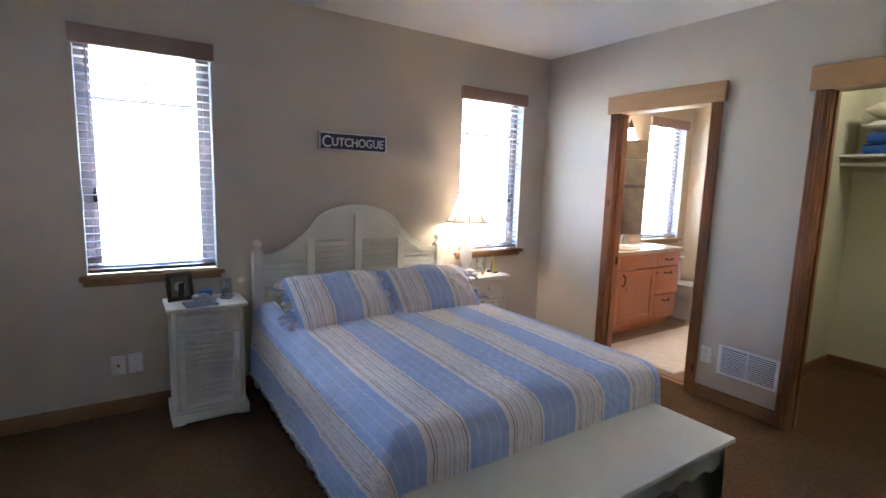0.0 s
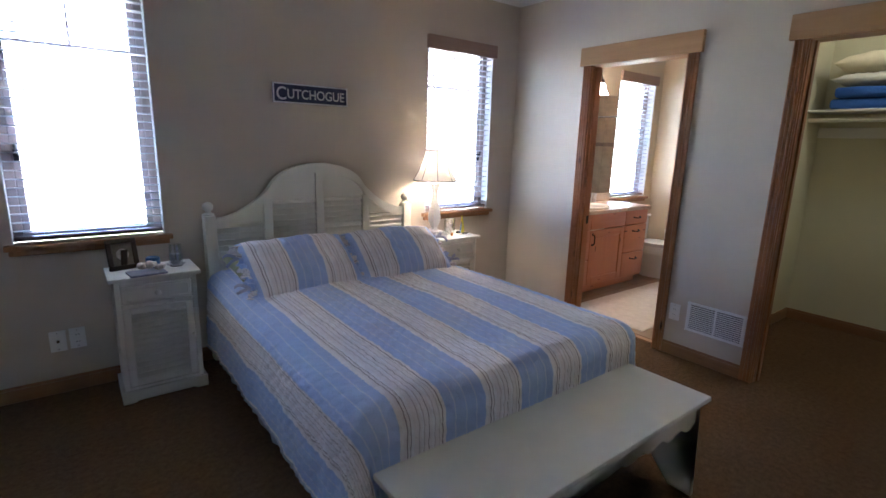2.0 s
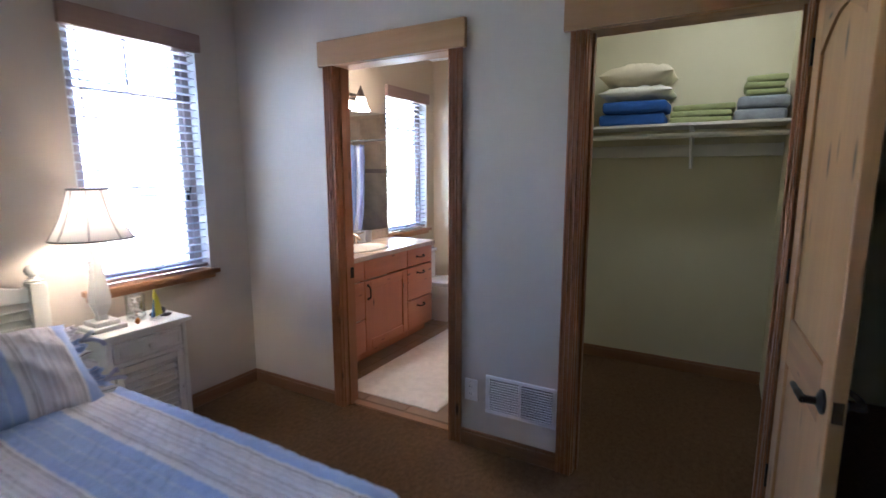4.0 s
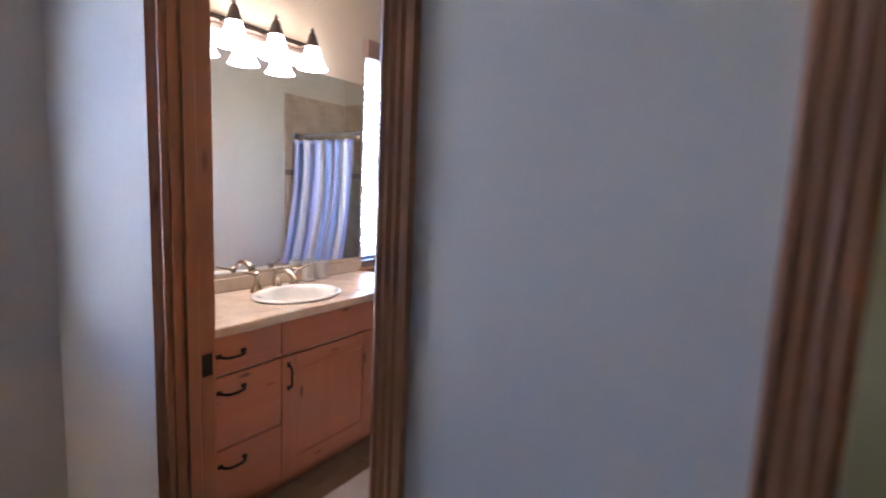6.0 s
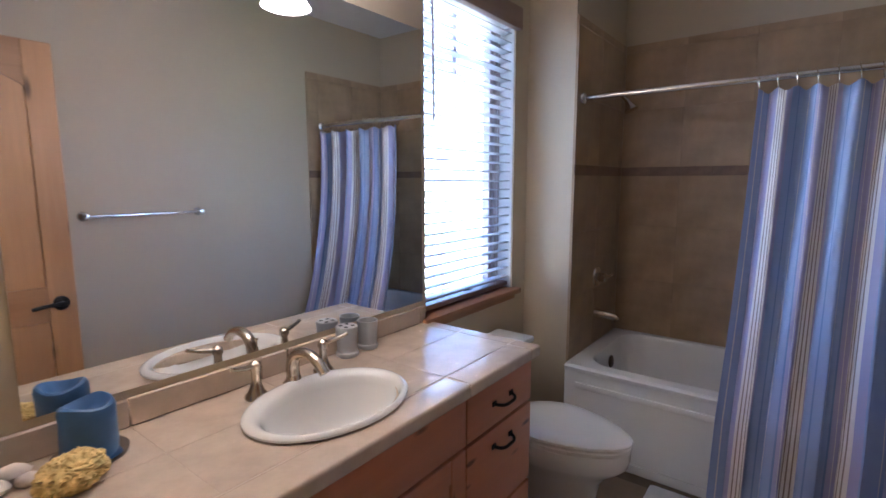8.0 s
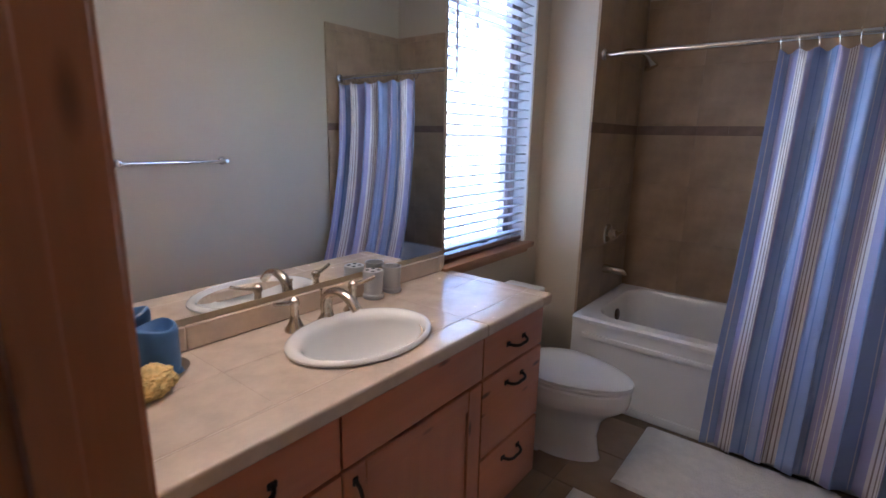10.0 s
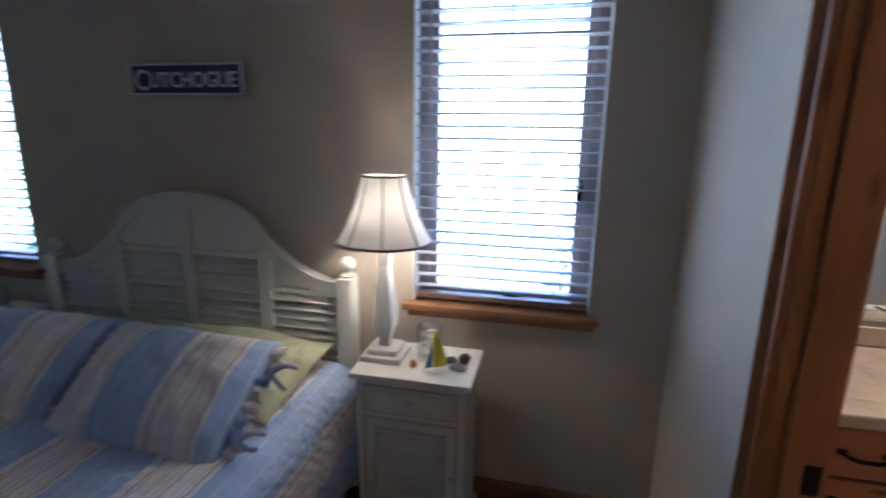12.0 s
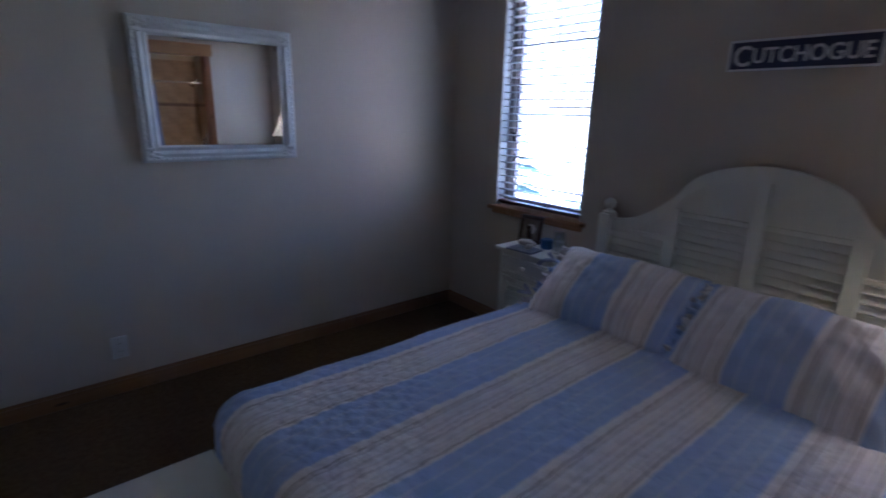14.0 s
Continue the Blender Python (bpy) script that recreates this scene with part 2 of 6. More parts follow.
BLACK_IRON = plain("black_iron", (0.02, 0.019, 0.019), 0.4, metal=0.6, var=0.2, vscale=40, bump=0.08)
NICKEL = plain("brushed_nickel", (0.55, 0.49, 0.40), 0.24, metal=1.0, var=0.06, vscale=30, bump=0.02)
CHROME = plain("chrome", (0.70, 0.70, 0.70), 0.14, metal=1.0, var=0.04, bump=0.0)
PORCELAIN = plain("porcelain", (0.78, 0.775, 0.75), 0.12, var=0.02, vscale=3, bump=0.0, coat=0.4)
ACRYLIC = plain("tub_acrylic", (0.78, 0.775, 0.755), 0.18, var=0.02, vscale=3, bump=0.0, coat=0.3)
COUNTER_TILE = plain("counter_tile", (0.57, 0.47, 0.365), 0.24, var=0.12, vscale=11, bump=0.05, bscale=40, spread=0.05)
GROUT = plain("counter_grout", (0.56, 0.465, 0.362), 0.9, var=0.1, vscale=30, bump=0.2)
WALL_TILE = plain("shower_tile", (0.38, 0.265, 0.158), 0.4, var=0.26, vscale=4.5, bump=0.08, bscale=40, spread=0.035)
BAND_TILE = plain("shower_band_tile", (0.185, 0.115, 0.075), 0.4, var=0.2, vscale=16, bump=0.1, spread=0.1)
WALL_GROUT = plain("shower_grout", (0.37, 0.26, 0.156), 0.9, var=0.1, vscale=20, bump=0.2)
FLOOR_TILE = plain("floor_tile", (0.25, 0.165, 0.10), 0.35, var=0.2, vscale=6, bump=0.08, bscale=40, spread=0.08)
FLOOR_GROUT = plain("floor_grout", (0.17, 0.125, 0.085), 0.95, var=0.15, vscale=20, bump=0.2)
RUG = plain("bath_mat_cotton", (0.74, 0.71, 0.66), 1.0, var=0.08, vscale=20, bump=0.9, bscale=130, dist=0.006)
CUP = plain("grey_ceramic", (0.45, 0.46, 0.47), 0.35, var=0.05, vscale=10, bump=0.03)
WAX_BLUE = plain("blue_wax", (0.06, 0.155, 0.36), 0.45, var=0.15, vscale=14, bump=0.15, bscale=50)
SPONGE = plain("sea_sponge", (0.74, 0.56, 0.22), 1.0, var=0.3, vscale=40, bump=1.0, bscale=90, dist=0.008)
SHELL = plain("seashell", (0.66, 0.60, 0.55), 0.4, var=0.14, vscale=30, bump=0.3, bscale=90)
STONE = plain("dark_pebble", (0.07, 0.06, 0.06), 0.55, var=0.3, vscale=30, bump=0.2)
YELLOW = plain("yellow_sail", (0.62, 0.56, 0.03), 0.4, var=0.08, vscale=12, bump=0.05)
ORANGE = plain("amber_resin", (0.55, 0.20, 0.03), 0.35, var=0.15, vscale=40, bump=0.1)
BOOK = plain("grey_magazine", (0.24, 0.25, 0.33), 0.4, var=0.2, vscale=16, bump=0.05)
PHOTO = plain("sepia_print", (0.24, 0.20, 0.16), 0.3, var=0.35, vscale=22, bump=0.0)
DARKWOOD = timber("dark_frame_wood", (0.085, 0.05, 0.035), (0.04, 0.024, 0.018), "z", 0.4, knots=False)
BLUE_CLOTH = plain("blue_blanket", (0.035, 0.115, 0.42), 0.95, var=0.15, vscale=14, bump=0.5, bscale=120, dist=0.004)
CREAM_CLOTH = plain("cream_cotton", (0.68, 0.62, 0.46), 0.95, var=0.08, vscale=9, bump=0.4, bscale=40, dist=0.005)
WHITE_CLOTH = plain("white_cotton", (0.72, 0.71, 0.65), 0.95, var=0.07, vscale=9, bump=0.4, bscale=40, dist=0.005)
GREEN_CLOTH = plain("green_towel", (0.36, 0.40, 0.19), 1.0, var=0.14, vscale=18, bump=0.6, bscale=150, dist=0.004)
GREY_CLOTH = plain("grey_blue_towel", (0.30, 0.33, 0.38), 1.0, var=0.14, vscale=18, bump=0.6, bscale=150, dist=0.004)
SHELF_WHITE = plain("shelf_white", (0.76, 0.75, 0.72), 0.5, var=0.03, bump=0.04)


# ---- mesh helpers ----
def box(bm, x0, y0, z0, x1, y1, z1, bevel=0.0, seg=1):
    made = bmesh.ops.create_cube(bm, size=1.0)["verts"]
    bmesh.ops.scale(bm, vec=(x1 - x0, y1 - y0, z1 - z0), verts=made)
    bmesh.ops.translate(bm, vec=((x0 + x1) / 2, (y0 + y1) / 2, (z0 + z1) / 2), verts=made)
    if bevel:
        edges = list({e for v in made for e in v.link_edges})
        bmesh.ops.bevel(bm, geom=edges, offset=bevel, segments=seg, affect="EDGES", profile=0.6)
    return bm


def solid(*args, **kw):
    return box(bmesh.new(), *args, **kw)


def ring_faces(bm, rings, close=True, cap=True):
    n = len(rings[0])
    for a, b in zip(rings, rings[1:]):
        for i in range(n if close else n - 1):
            bm.faces.new((a[i], a[(i + 1) % n], b[(i + 1) % n], b[i]))
    if cap:
        bm.faces.new(list(reversed(rings[0])))
        bm.faces.new(rings[-1])


def lathe(profile, seg=24, centre=(0, 0, 0), squash=(1, 1), square=False, bm=None):
    """Profile of (radius, height) turned about z; square: four flat sides."""
    bm = bm or bmesh.new()
    n = 4 if square else seg
    rings = []
    for r, z in profile:
        ring = []
        for i in range(n):
            a = 2 * math.pi * (i + (0.5 if square else 0)) / n
            k = r * (math.sqrt(2) if square else 1)
            ring.append(bm.verts.new((centre[0] + k * math.cos(a) * squash[0], centre[1] + k * math.sin(a) * squash[1], centre[2] + z)))
        rings.append(ring)
    ring_faces(bm, rings)
    return bm


def tube(points, radius, seg=10, bm=None, flat=1.0):
    """A round bar along points; radius may be one number or one for each point."""
    bm = bm or bmesh.new()
    pts = [Vector(p) for p in points]
    rad = radius if isinstance(radius, (list, tuple)) else [radius] * len(pts)
    rings, side = [], None
    for i, p in enumerate(pts):
        d = (pts[min(i + 1, len(pts) - 1)] - pts[max(i - 1, 0)]).normalized()
        if side is None:
            side = d.orthogonal().normalized()
        side = (side - d * side.dot(d)).normalized()
        up = d.cross(side)
        rings.append([bm.verts.new(p + (side * math.cos(2 * math.pi * k / seg) + up * math.sin(2 * math.pi * k / seg) * flat) * rad[i]) for k in range(seg)])
    ring_faces(bm, rings)
    return bm


def bend(a, b, c, n=10):
    """Points of a smooth bow from a to c, pulled towards b."""
    a, b, c = Vector(a), Vector(b), Vector(c)
    return [a * (1 - t) ** 2 + b * 2 * t * (1 - t) + c * t * t for t in (i / n for i in range(n + 1))]


def slab(outline, y0, y1, bm=None):
    """An outline of (x, z) drawn out from y0 to y1."""
    bm = bm or bmesh.new()
    front, back = [bm.verts.new((x, y0, z)) for x, z in outline], [bm.verts.new((x, y1, z)) for x, z in outline]
    n = len(outline)
    for i in range(n):
        bm.faces.new((front[i], front[(i + 1) % n], back[(i + 1) % n], back[i]))
    bmesh.ops.triangulate(bm, faces=[bm.faces.new(front), bm.faces.new(list(reversed(back)))])
    bmesh.ops.recalc_face_normals(bm, faces=bm.faces)
    return bm


def blob(rx, ry, rz, centre=(0, 0, 0), sub=2, rough=0.0, freq=8.0, bm=None):
    bm = bm or bmesh.new()
    made = bmesh.ops.create_icosphere(bm, subdivisions=sub, radius=1.0)["verts"]
    for v in made:
        k = 1 + rough * noise.noise(v.co * freq * 0.3 + Vector(centre) * 7)
        v.co = Vector((v.co.x * rx * k + centre[0], v.co.y * ry * k + centre[1], v.co.z * rz * k + centre[2]))
    return bm


def mesh_of(name, bm, material, smooth=True):
    me = bpy.data.meshes.new(name)
    bmesh.ops.recalc_face_normals(bm, faces=bm.faces)
    bm.to_mesh(me)
    bm.free()
    me.materials.append(material)
    if smooth:
        for p in me.polygons:
            p.use_smooth = True
        me.set_sharp_from_angle(angle=radians(38))
    return me


def part(name, bm, material, parent=None, label="", at=None, smooth=True):
    ob = new(name, mesh_of(name, bm, material, smooth))
    if parent is not None:
        ob.parent = parent
    if at is not None:
        ob.matrix_basis = at
    if label:
        ob["label"] = label
    return ob


def piece(name, mesh, parent, at):
    ob = new(name, mesh)
    ob.parent = parent
    ob.matrix_basis = at
    return ob


def thing(name, at, label, category, group="", kind=""):
    ob = new(name)
    ob.empty_display_size = 0.1
    ob.matrix_basis = at
    return tagged(ob, label, category, group, kind)


def setting(name, bm, material, label, category):
    return tagged(part(name, bm, material, smooth=False), label, category, kind="structure")


def wall_with_holes(axis, p0, p1, a0, a1, z0, z1, holes=()):
    """A wall between p0 and p1 on one axis, from a0 to a1 along the other, with holes (a0, a1, z0, z1) cut through."""
    bm = bmesh.new()
    cuts_a = sorted({a0, a1, *(h[i] for h in holes for i in (0, 1))})
    for lo, hi in zip(cuts_a, cuts_a[1:]):
        mid = (lo + hi) / 2
        here = [h for h in holes if h[0] < mid < h[1]]
        cuts = [z0] + [z for h in here for z in (h[2], h[3])] + [z1]
        for i in range(0, len(cuts), 2):
            if cuts[i + 1] - cuts[i] > 1e-4:
                if axis == "y":
                    box(bm, lo, p0, cuts[i], hi, p1, cuts[i + 1])
                else:
                    box(bm, p0, lo, cuts[i], p1, hi, cuts[i + 1])
    bmesh.ops.remove_doubles(bm, verts=bm.verts, dist=1e-5)
    return bm


# ---- plan ----
NORTH, EAST, WEST, SOUTH, TOP = 3.40, 3.325, -0.60, -0.85, 2.53
BATH_X0, BATH_S, BATH_E = 3.43, 1.64, 6.42      # bathroom: inner faces
CLOSET_E, CLOSET_S, CLOSET_N = 4.93, 0.40, 1.585
SILL, HEAD = 0.835, 2.15
WINDOWS = [(-0.148, 0.525), (2.372, 3.042), (4.872, 5.565)]
BATH_DOOR, CLOSET_DOOR, DOOR_H = (1.890, 2.603), (0.500, 1.228), 1.983   # clear openings
J = 0.018

setting("floor", solid(WEST - 0.15, SOUTH - 0.15, -0.12, EAST + 0.06, NORTH + 0.1, 0.0), CARPET, "brown cut-pile wall-to-wall bedroom carpet", "carpet")
setting("floor_closet", solid(EAST + 0.06, CLOSET_S - 0.1, -0.12, CLOSET_E + 0.1, CLOSET_N + 0.02, 0.0), CARPET, "brown cut-pile carpet in the closet", "carpet")
setting("floor_hall", solid(EAST + 0.06, SOUTH - 0.15, -0.12, CLOSET_E + 0.1, CLOSET_S - 0.1, 0.0), CARPET, "brown carpet in the unlit hallway", "carpet")
setting("wall_north", wall_with_holes("y", NORTH, NORTH + 0.16, WEST - 0.15, BATH_E + 0.15, -0.12, TOP + 0.1, [(a, b, SILL - 0.03, HEAD) for a, b in WINDOWS[:2]] + [(WINDOWS[2][0], WINDOWS[2][1], SILL - 0.03, HEAD)]), WALL, "taupe painted outside wall with three windows", "wall")
setting("wall_west", solid(WEST - 0.15, SOUTH - 0.15, -0.12, WEST, NORTH, TOP + 0.1), WALL, "taupe painted bedroom side wall", "wall")
setting("wall_south", solid(WEST, SOUTH - 0.15, -0.12, CLOSET_E + 0.1, SOUTH, TOP + 0.1), WALL, "taupe painted wall facing the bed's foot", "wall")
setting("wall_east", wall_with_holes("x", EAST, BATH_X0, SOUTH, NORTH, -0.12, TOP + 0.1, [(-0.45, 0.30, -0.12, 2.05), (CLOSET_DOOR[0] - J, CLOSET_DOOR[1] + J, -0.12, DOOR_H + J), (BATH_DOOR[0] - J, BATH_DOOR[1] + J, -0.12, DOOR_H + J)]), WALL, "taupe painted wall with doorways to bath, closet and hall", "wall")
setting("ceiling", solid(WEST, SOUTH, TOP, EAST, NORTH, TOP + 0.1), CEILING, "white textured bedroom ceiling", "ceiling")
setting("ceiling_bath", solid(BATH_X0, BATH_S, TOP, BATH_E, NORTH, TOP + 0.1), CEILING, "white bathroom ceiling", "ceiling")
setting("ceiling_closet", solid(BATH_X0, SOUTH, TOP, CLOSET_E, CLOSET_N, TOP + 0.1), CEILING, "white closet ceiling", "ceiling")
setting("wall_closet_north", solid(BATH_X0, CLOSET_N, -0.12, CLOSET_E + 0.1, CLOSET_N + 0.02, TOP + 0.1), CLOSET_WALL, "cream painted closet end wall", "wall")
setting("wall_closet_east", solid(CLOSET_E, SOUTH, -0.12, CLOSET_E + 0.1, CLOSET_N, TOP + 0.1), CLOSET_WALL, "cream painted closet back wall", "wall")
setting("wall_closet_south", solid(BATH_X0, CLOSET_S - 0.1, -0.12, CLOSET_E, CLOSET_S, TOP + 0.1), CLOSET_WALL, "cream painted closet end wall", "wall")
setting("wall_closet_west", wall_with_holes("x", BATH_X0, BATH_X0 + 0.012, CLOSET_S, CLOSET_N, 0, TOP, [(CLOSET_DOOR[0] - J, CLOSET_DOOR[1] + J, 0, DOOR_H + J)]), CLOSET_WALL, "cream painted closet front wall", "wall")
setting("wall_bath_south", solid(BATH_X0, BATH_S - 0.03, -0.12, BATH_E + 0.15, BATH_S, TOP + 0.1), BATH_WALL, "sand painted bathroom wall", "wall")
setting("wall_bath_east", solid(BATH_E, BATH_S, -0.12, BATH_E + 0.15, NORTH, TOP + 0.1), BATH_WALL, "sand painted bathroom end wall", "wall")
setting("wall_bath_west", wall_with_holes("x", BATH_X0, BATH_X0 + 0.008, BATH_S, NORTH, 0, TOP, [(BATH_DOOR[0] - J, BATH_DOOR[1] + J, 0, DOOR_H + J)]), BATH_WALL, "sand painted bathroom door wall", "wall")
setting("wall_bath_north", wall_with_holes("y", NORTH - 0.008, NORTH, BATH_X0 + 0.008, 5.70, 0, TOP, [(WINDOWS[2][0], WINDOWS[2][1], SILL - 0.03, HEAD)]), BATH_WALL, "sand painted bathroom window wall", "wall")
setting("wall_tub_wing", solid(5.70, 3.145, -0.12, BATH_E, NORTH, TOP), BATH_WALL, "sand painted wing wall at the head of the tub", "wall")


def baseboard(x0, y0, x1, y1):
    """A moulded board along a wall; the smaller extent is its thickness."""
    bm = bmesh.new()
    along_x = (x1 - x0) > (y1 - y0)
    box(bm, x0, y0, 0, x1, y1, 0.07, 0.003)
    box(bm, x0, y0, 0.07, x1, y1, 0.088, 0.004)
    return setting("baseboard", bm, BASE_X if along_x else BASE_Y, "stained pine baseboard along the wall", "baseboard")


T = 0.014
baseboard(WEST, NORTH - T, EAST, NORTH)
baseboard(WEST, SOUTH, WEST + T, NORTH - T)
baseboard(EAST - T, BATH_DOOR[1] + 0.077, EAST, NORTH - T)
baseboard(EAST - T, CLOSET_DOOR[1] + 0.077, EAST, BATH_DOOR[0] - 0.077)
baseboard(CLOSET_E - T, CLOSET_S, CLOSET_E, CLOSET_N)
baseboard(BATH_X0 + 0.012, CLOSET_N - T, CLOSET_E - T, CLOSET_N)
baseboard(5.70 - T, 3.145, 5.70, NORTH - 0.02)
baseboard(4.90, NORTH - 0.008 - T, 5.70 - T, NORTH - 0.008)
baseboard(BATH_X0 + 0.75, BATH_S, 5.64, BATH_S + T)


# ---- windows with blinds ----
def window(number, x0, x1, latch_left):
    """A wood casement in its opening: frame, glazing bars, pane, latch, crank and sill."""
    w = x1 - x0
    root = thing("window_%d" % number, pose(x0, NORTH, SILL), "wood casement window with a divided top light", "window", kind="structure")
    h = HEAD - SILL
    y0, y1 = 0.075, 0.135
    f = 0.045
    part("frame_side", solid(0, y0, 0, f, y1, h, 0.003), SASH, root)
    part("frame_side", solid(w - f, y0, 0, w, y1, h, 0.003), SASH, root)
    part("frame_bottom", solid(f, y0, 0, w - f, y1, f, 0.003), SASH, root)
    part("frame_top", solid(f, y0, h - f, w - f, y1, h, 0.003), SASH, root)
    for a in (f, w - f - 0.03):
        part("sash_stile", solid(a, y0 + 0.012, f, a + 0.03, y1 - 0.006, h - f, 0.003), SASH, root)
    part("glazing_bar", solid(f + 0.03, y0 + 0.02, 0.985, w - f - 0.03, y0 + 0.04, 1.0, 0.002), SASH, root)
    part("glazing_bar", solid(w / 2 - 0.007, y0 + 0.02, 1.0, w / 2 + 0.007, y0 + 0.04, h - f, 0.002), SASH, root)
    glass = part("pane", solid(f + 0.03, y0 + 0.046, f, w - f - 0.03, y0 + 0.05, h - f), PANE, root)
    lx = f + 0.018 if latch_left else w - f - 0.018
    bm = solid(lx - 0.011, y0 - 0.006, 0.41, lx + 0.011, y0 + 0.012, 0.47, 0.003)
    tube([(lx, y0 - 0.01, 0.44), (lx, y0 - 0.025, 0.47), (lx, y0 - 0.03, 0.50)], 0.006, 8, bm)
    part("latch", bm, BLACK_IRON, root, "dark sash latch")
    bm = solid(w * 0.4, y0 - 0.03, 0.004, w * 0.4 + 0.09, y0 - 0.004, 0.028, 0.006)
    tube(bend((w * 0.4 + 0.08, y0 - 0.02, 0.03), (w * 0.4 + 0.1, y0 - 0.03, 0.045), (w * 0.4 + 0.17, y0 - 0.025, 0.02)), 0.006, 8, bm)
    part("crank", bm, BLACK_IRON, root, "dark folding window crank")
    for a in (0.0, w - 0.004):
        part("reveal", solid(a, 0.0, 0, a + 0.004, y0, h), WHITE_PAINT, root)
    part("reveal", solid(0.004, 0.0, h - 0.004, w - 0.004, y0, h), WHITE_PAINT, root)
    part("window_sill", solid(-0.035, -0.045, -0.028, w + 0.035, y0, 0.0, 0.006, 2), SILL_WOOD, root, "varnished pine window sill")
    part("apron", solid(-0.02, -0.016, -0.058, w + 0.02, 0.0 - (0.009 if number == 3 else 0.0), -0.028, 0.004), SILL_WOOD, root)
    return root


def blind(x0, x1, wand_side):
    """A two-inch slat blind hung inside the opening, slats open."""
    w, h = x1 - x0, HEAD - SILL
    root = thing("venetian_blind", pose(x0, NORTH, SILL), "white slatted window blind with a brown wooden valance, slats open", "blind", "window blinds")
    part("valance", solid(-0.012, -0.038, h - 0.065, w + 0.012, -0.004, h + 0.034, 0.004, 2), VALANCE, root, "brown wooden valance")
    part("head_rail", solid(0.01, 0.006, h - 0.05, w - 0.01, 0.055, h - 0.008, 0.003), SLAT, root)
    n, first, last = 28, 0.062, h - 0.075
    bm = bmesh.new()
    rows = []
    for k in range(6):
        t = k / 5 - 0.5
        rows.append([bm.verts.new((x, t * 0.048, 0.0035 * (1 - (2 * t) ** 2))) for x in (0.007, w - 0.007)])
    lower = [[bm.verts.new(v.co - Vector((0, 0, 0.0042))) for v in r] for r in rows]
    for a, b in zip(rows, rows[1:]):
        bm.faces.new((a[0], a[1], b[1], b[0]))
    for a, b in zip(lower, lower[1:]):
        bm.faces.new((a[0], b[0], b[1], a[1]))
    for a, b in ((rows[0], lower[0]), (rows[-1], lower[-1])):
        bm.faces.new((a[0], b[0], b[1], a[1]))
    for i in (0, 1):
        bm.faces.new([r[i] for r in rows] + [r[i] for r in reversed(lower)])
    slat = mesh_of("slat", bm, SLAT)
    rng = random.Random(int(x0 * 100) + 50)
    for i in range(n):
        z = first + (last - first) * i / (n - 1)
        piece("slat", slat, root, pose(0, 0.034, z, -3 + rng.uniform(-1.5, 1.5), 0, 0) @ pose(0, 0, 0, 0, rng.uniform(-0.12, 0.12), 0))
    part("bottom_rail", solid(0.007, 0.012, 0.012, w - 0.007, 0.058, 0.034, 0.004), VALANCE, root, "brown wooden bottom rail")
    for a in (0.13, w - 0.13):
        for y in (0.009, 0.059):
            part("ladder_cord", tube([(a, y, 0.03), (a, y, h - 0.05)], 0.0011, 5), SLAT, root)
    wx = 0.06 if wand_side < 0 else w - 0.06
    part("tilt_wand", tube([(wx, -0.002, h - 0.07), (wx + 0.004, -0.004, h - 0.55)], 0.0045, 8), SASH, root, "brown tilt wand")
    return root


for i, ((a, b), left) in enumerate(zip(WINDOWS, (True, False, True))):
    window(i + 1, a, b, left)
    blind(a, b, -1)


# ---- doors ----
def casing(y0, y1, z1, x0, x1, side):
    """A fluted upright casing; side is -1 when it faces the bedroom."""
    bm = bmesh.new()
    w = y1 - y0
    prof = [(0.0, 0.0), (0.0, 0.9), (0.10, 1.0), (0.16, 0.62), (0.30, 0.62), (0.36, 1.0), (0.44, 0.62), (0.56, 0.62), (0.64, 1.0), (0.70, 0.62), (0.84, 0.62), (0.90, 1.0), (1.0, 0.9), (1.0, 0.0)]
    low, high = [], []
    for s, d in prof:
        x = x1 - d * (x1 - x0) if side < 0 else x0 + d * (x1 - x0)
        low.append(bm.verts.new((x, y0 + s * w, 0)))
        high.append(bm.verts.new((x, y0 + s * w, z1)))
    n = len(prof)
    for i in range(n):
        bm.faces.new((low[i], low[(i + 1) % n], high[(i + 1) % n], high[i]))
    bmesh.ops.triangulate(bm, faces=[bm.faces.new(low), bm.faces.new(high)])
    return bm


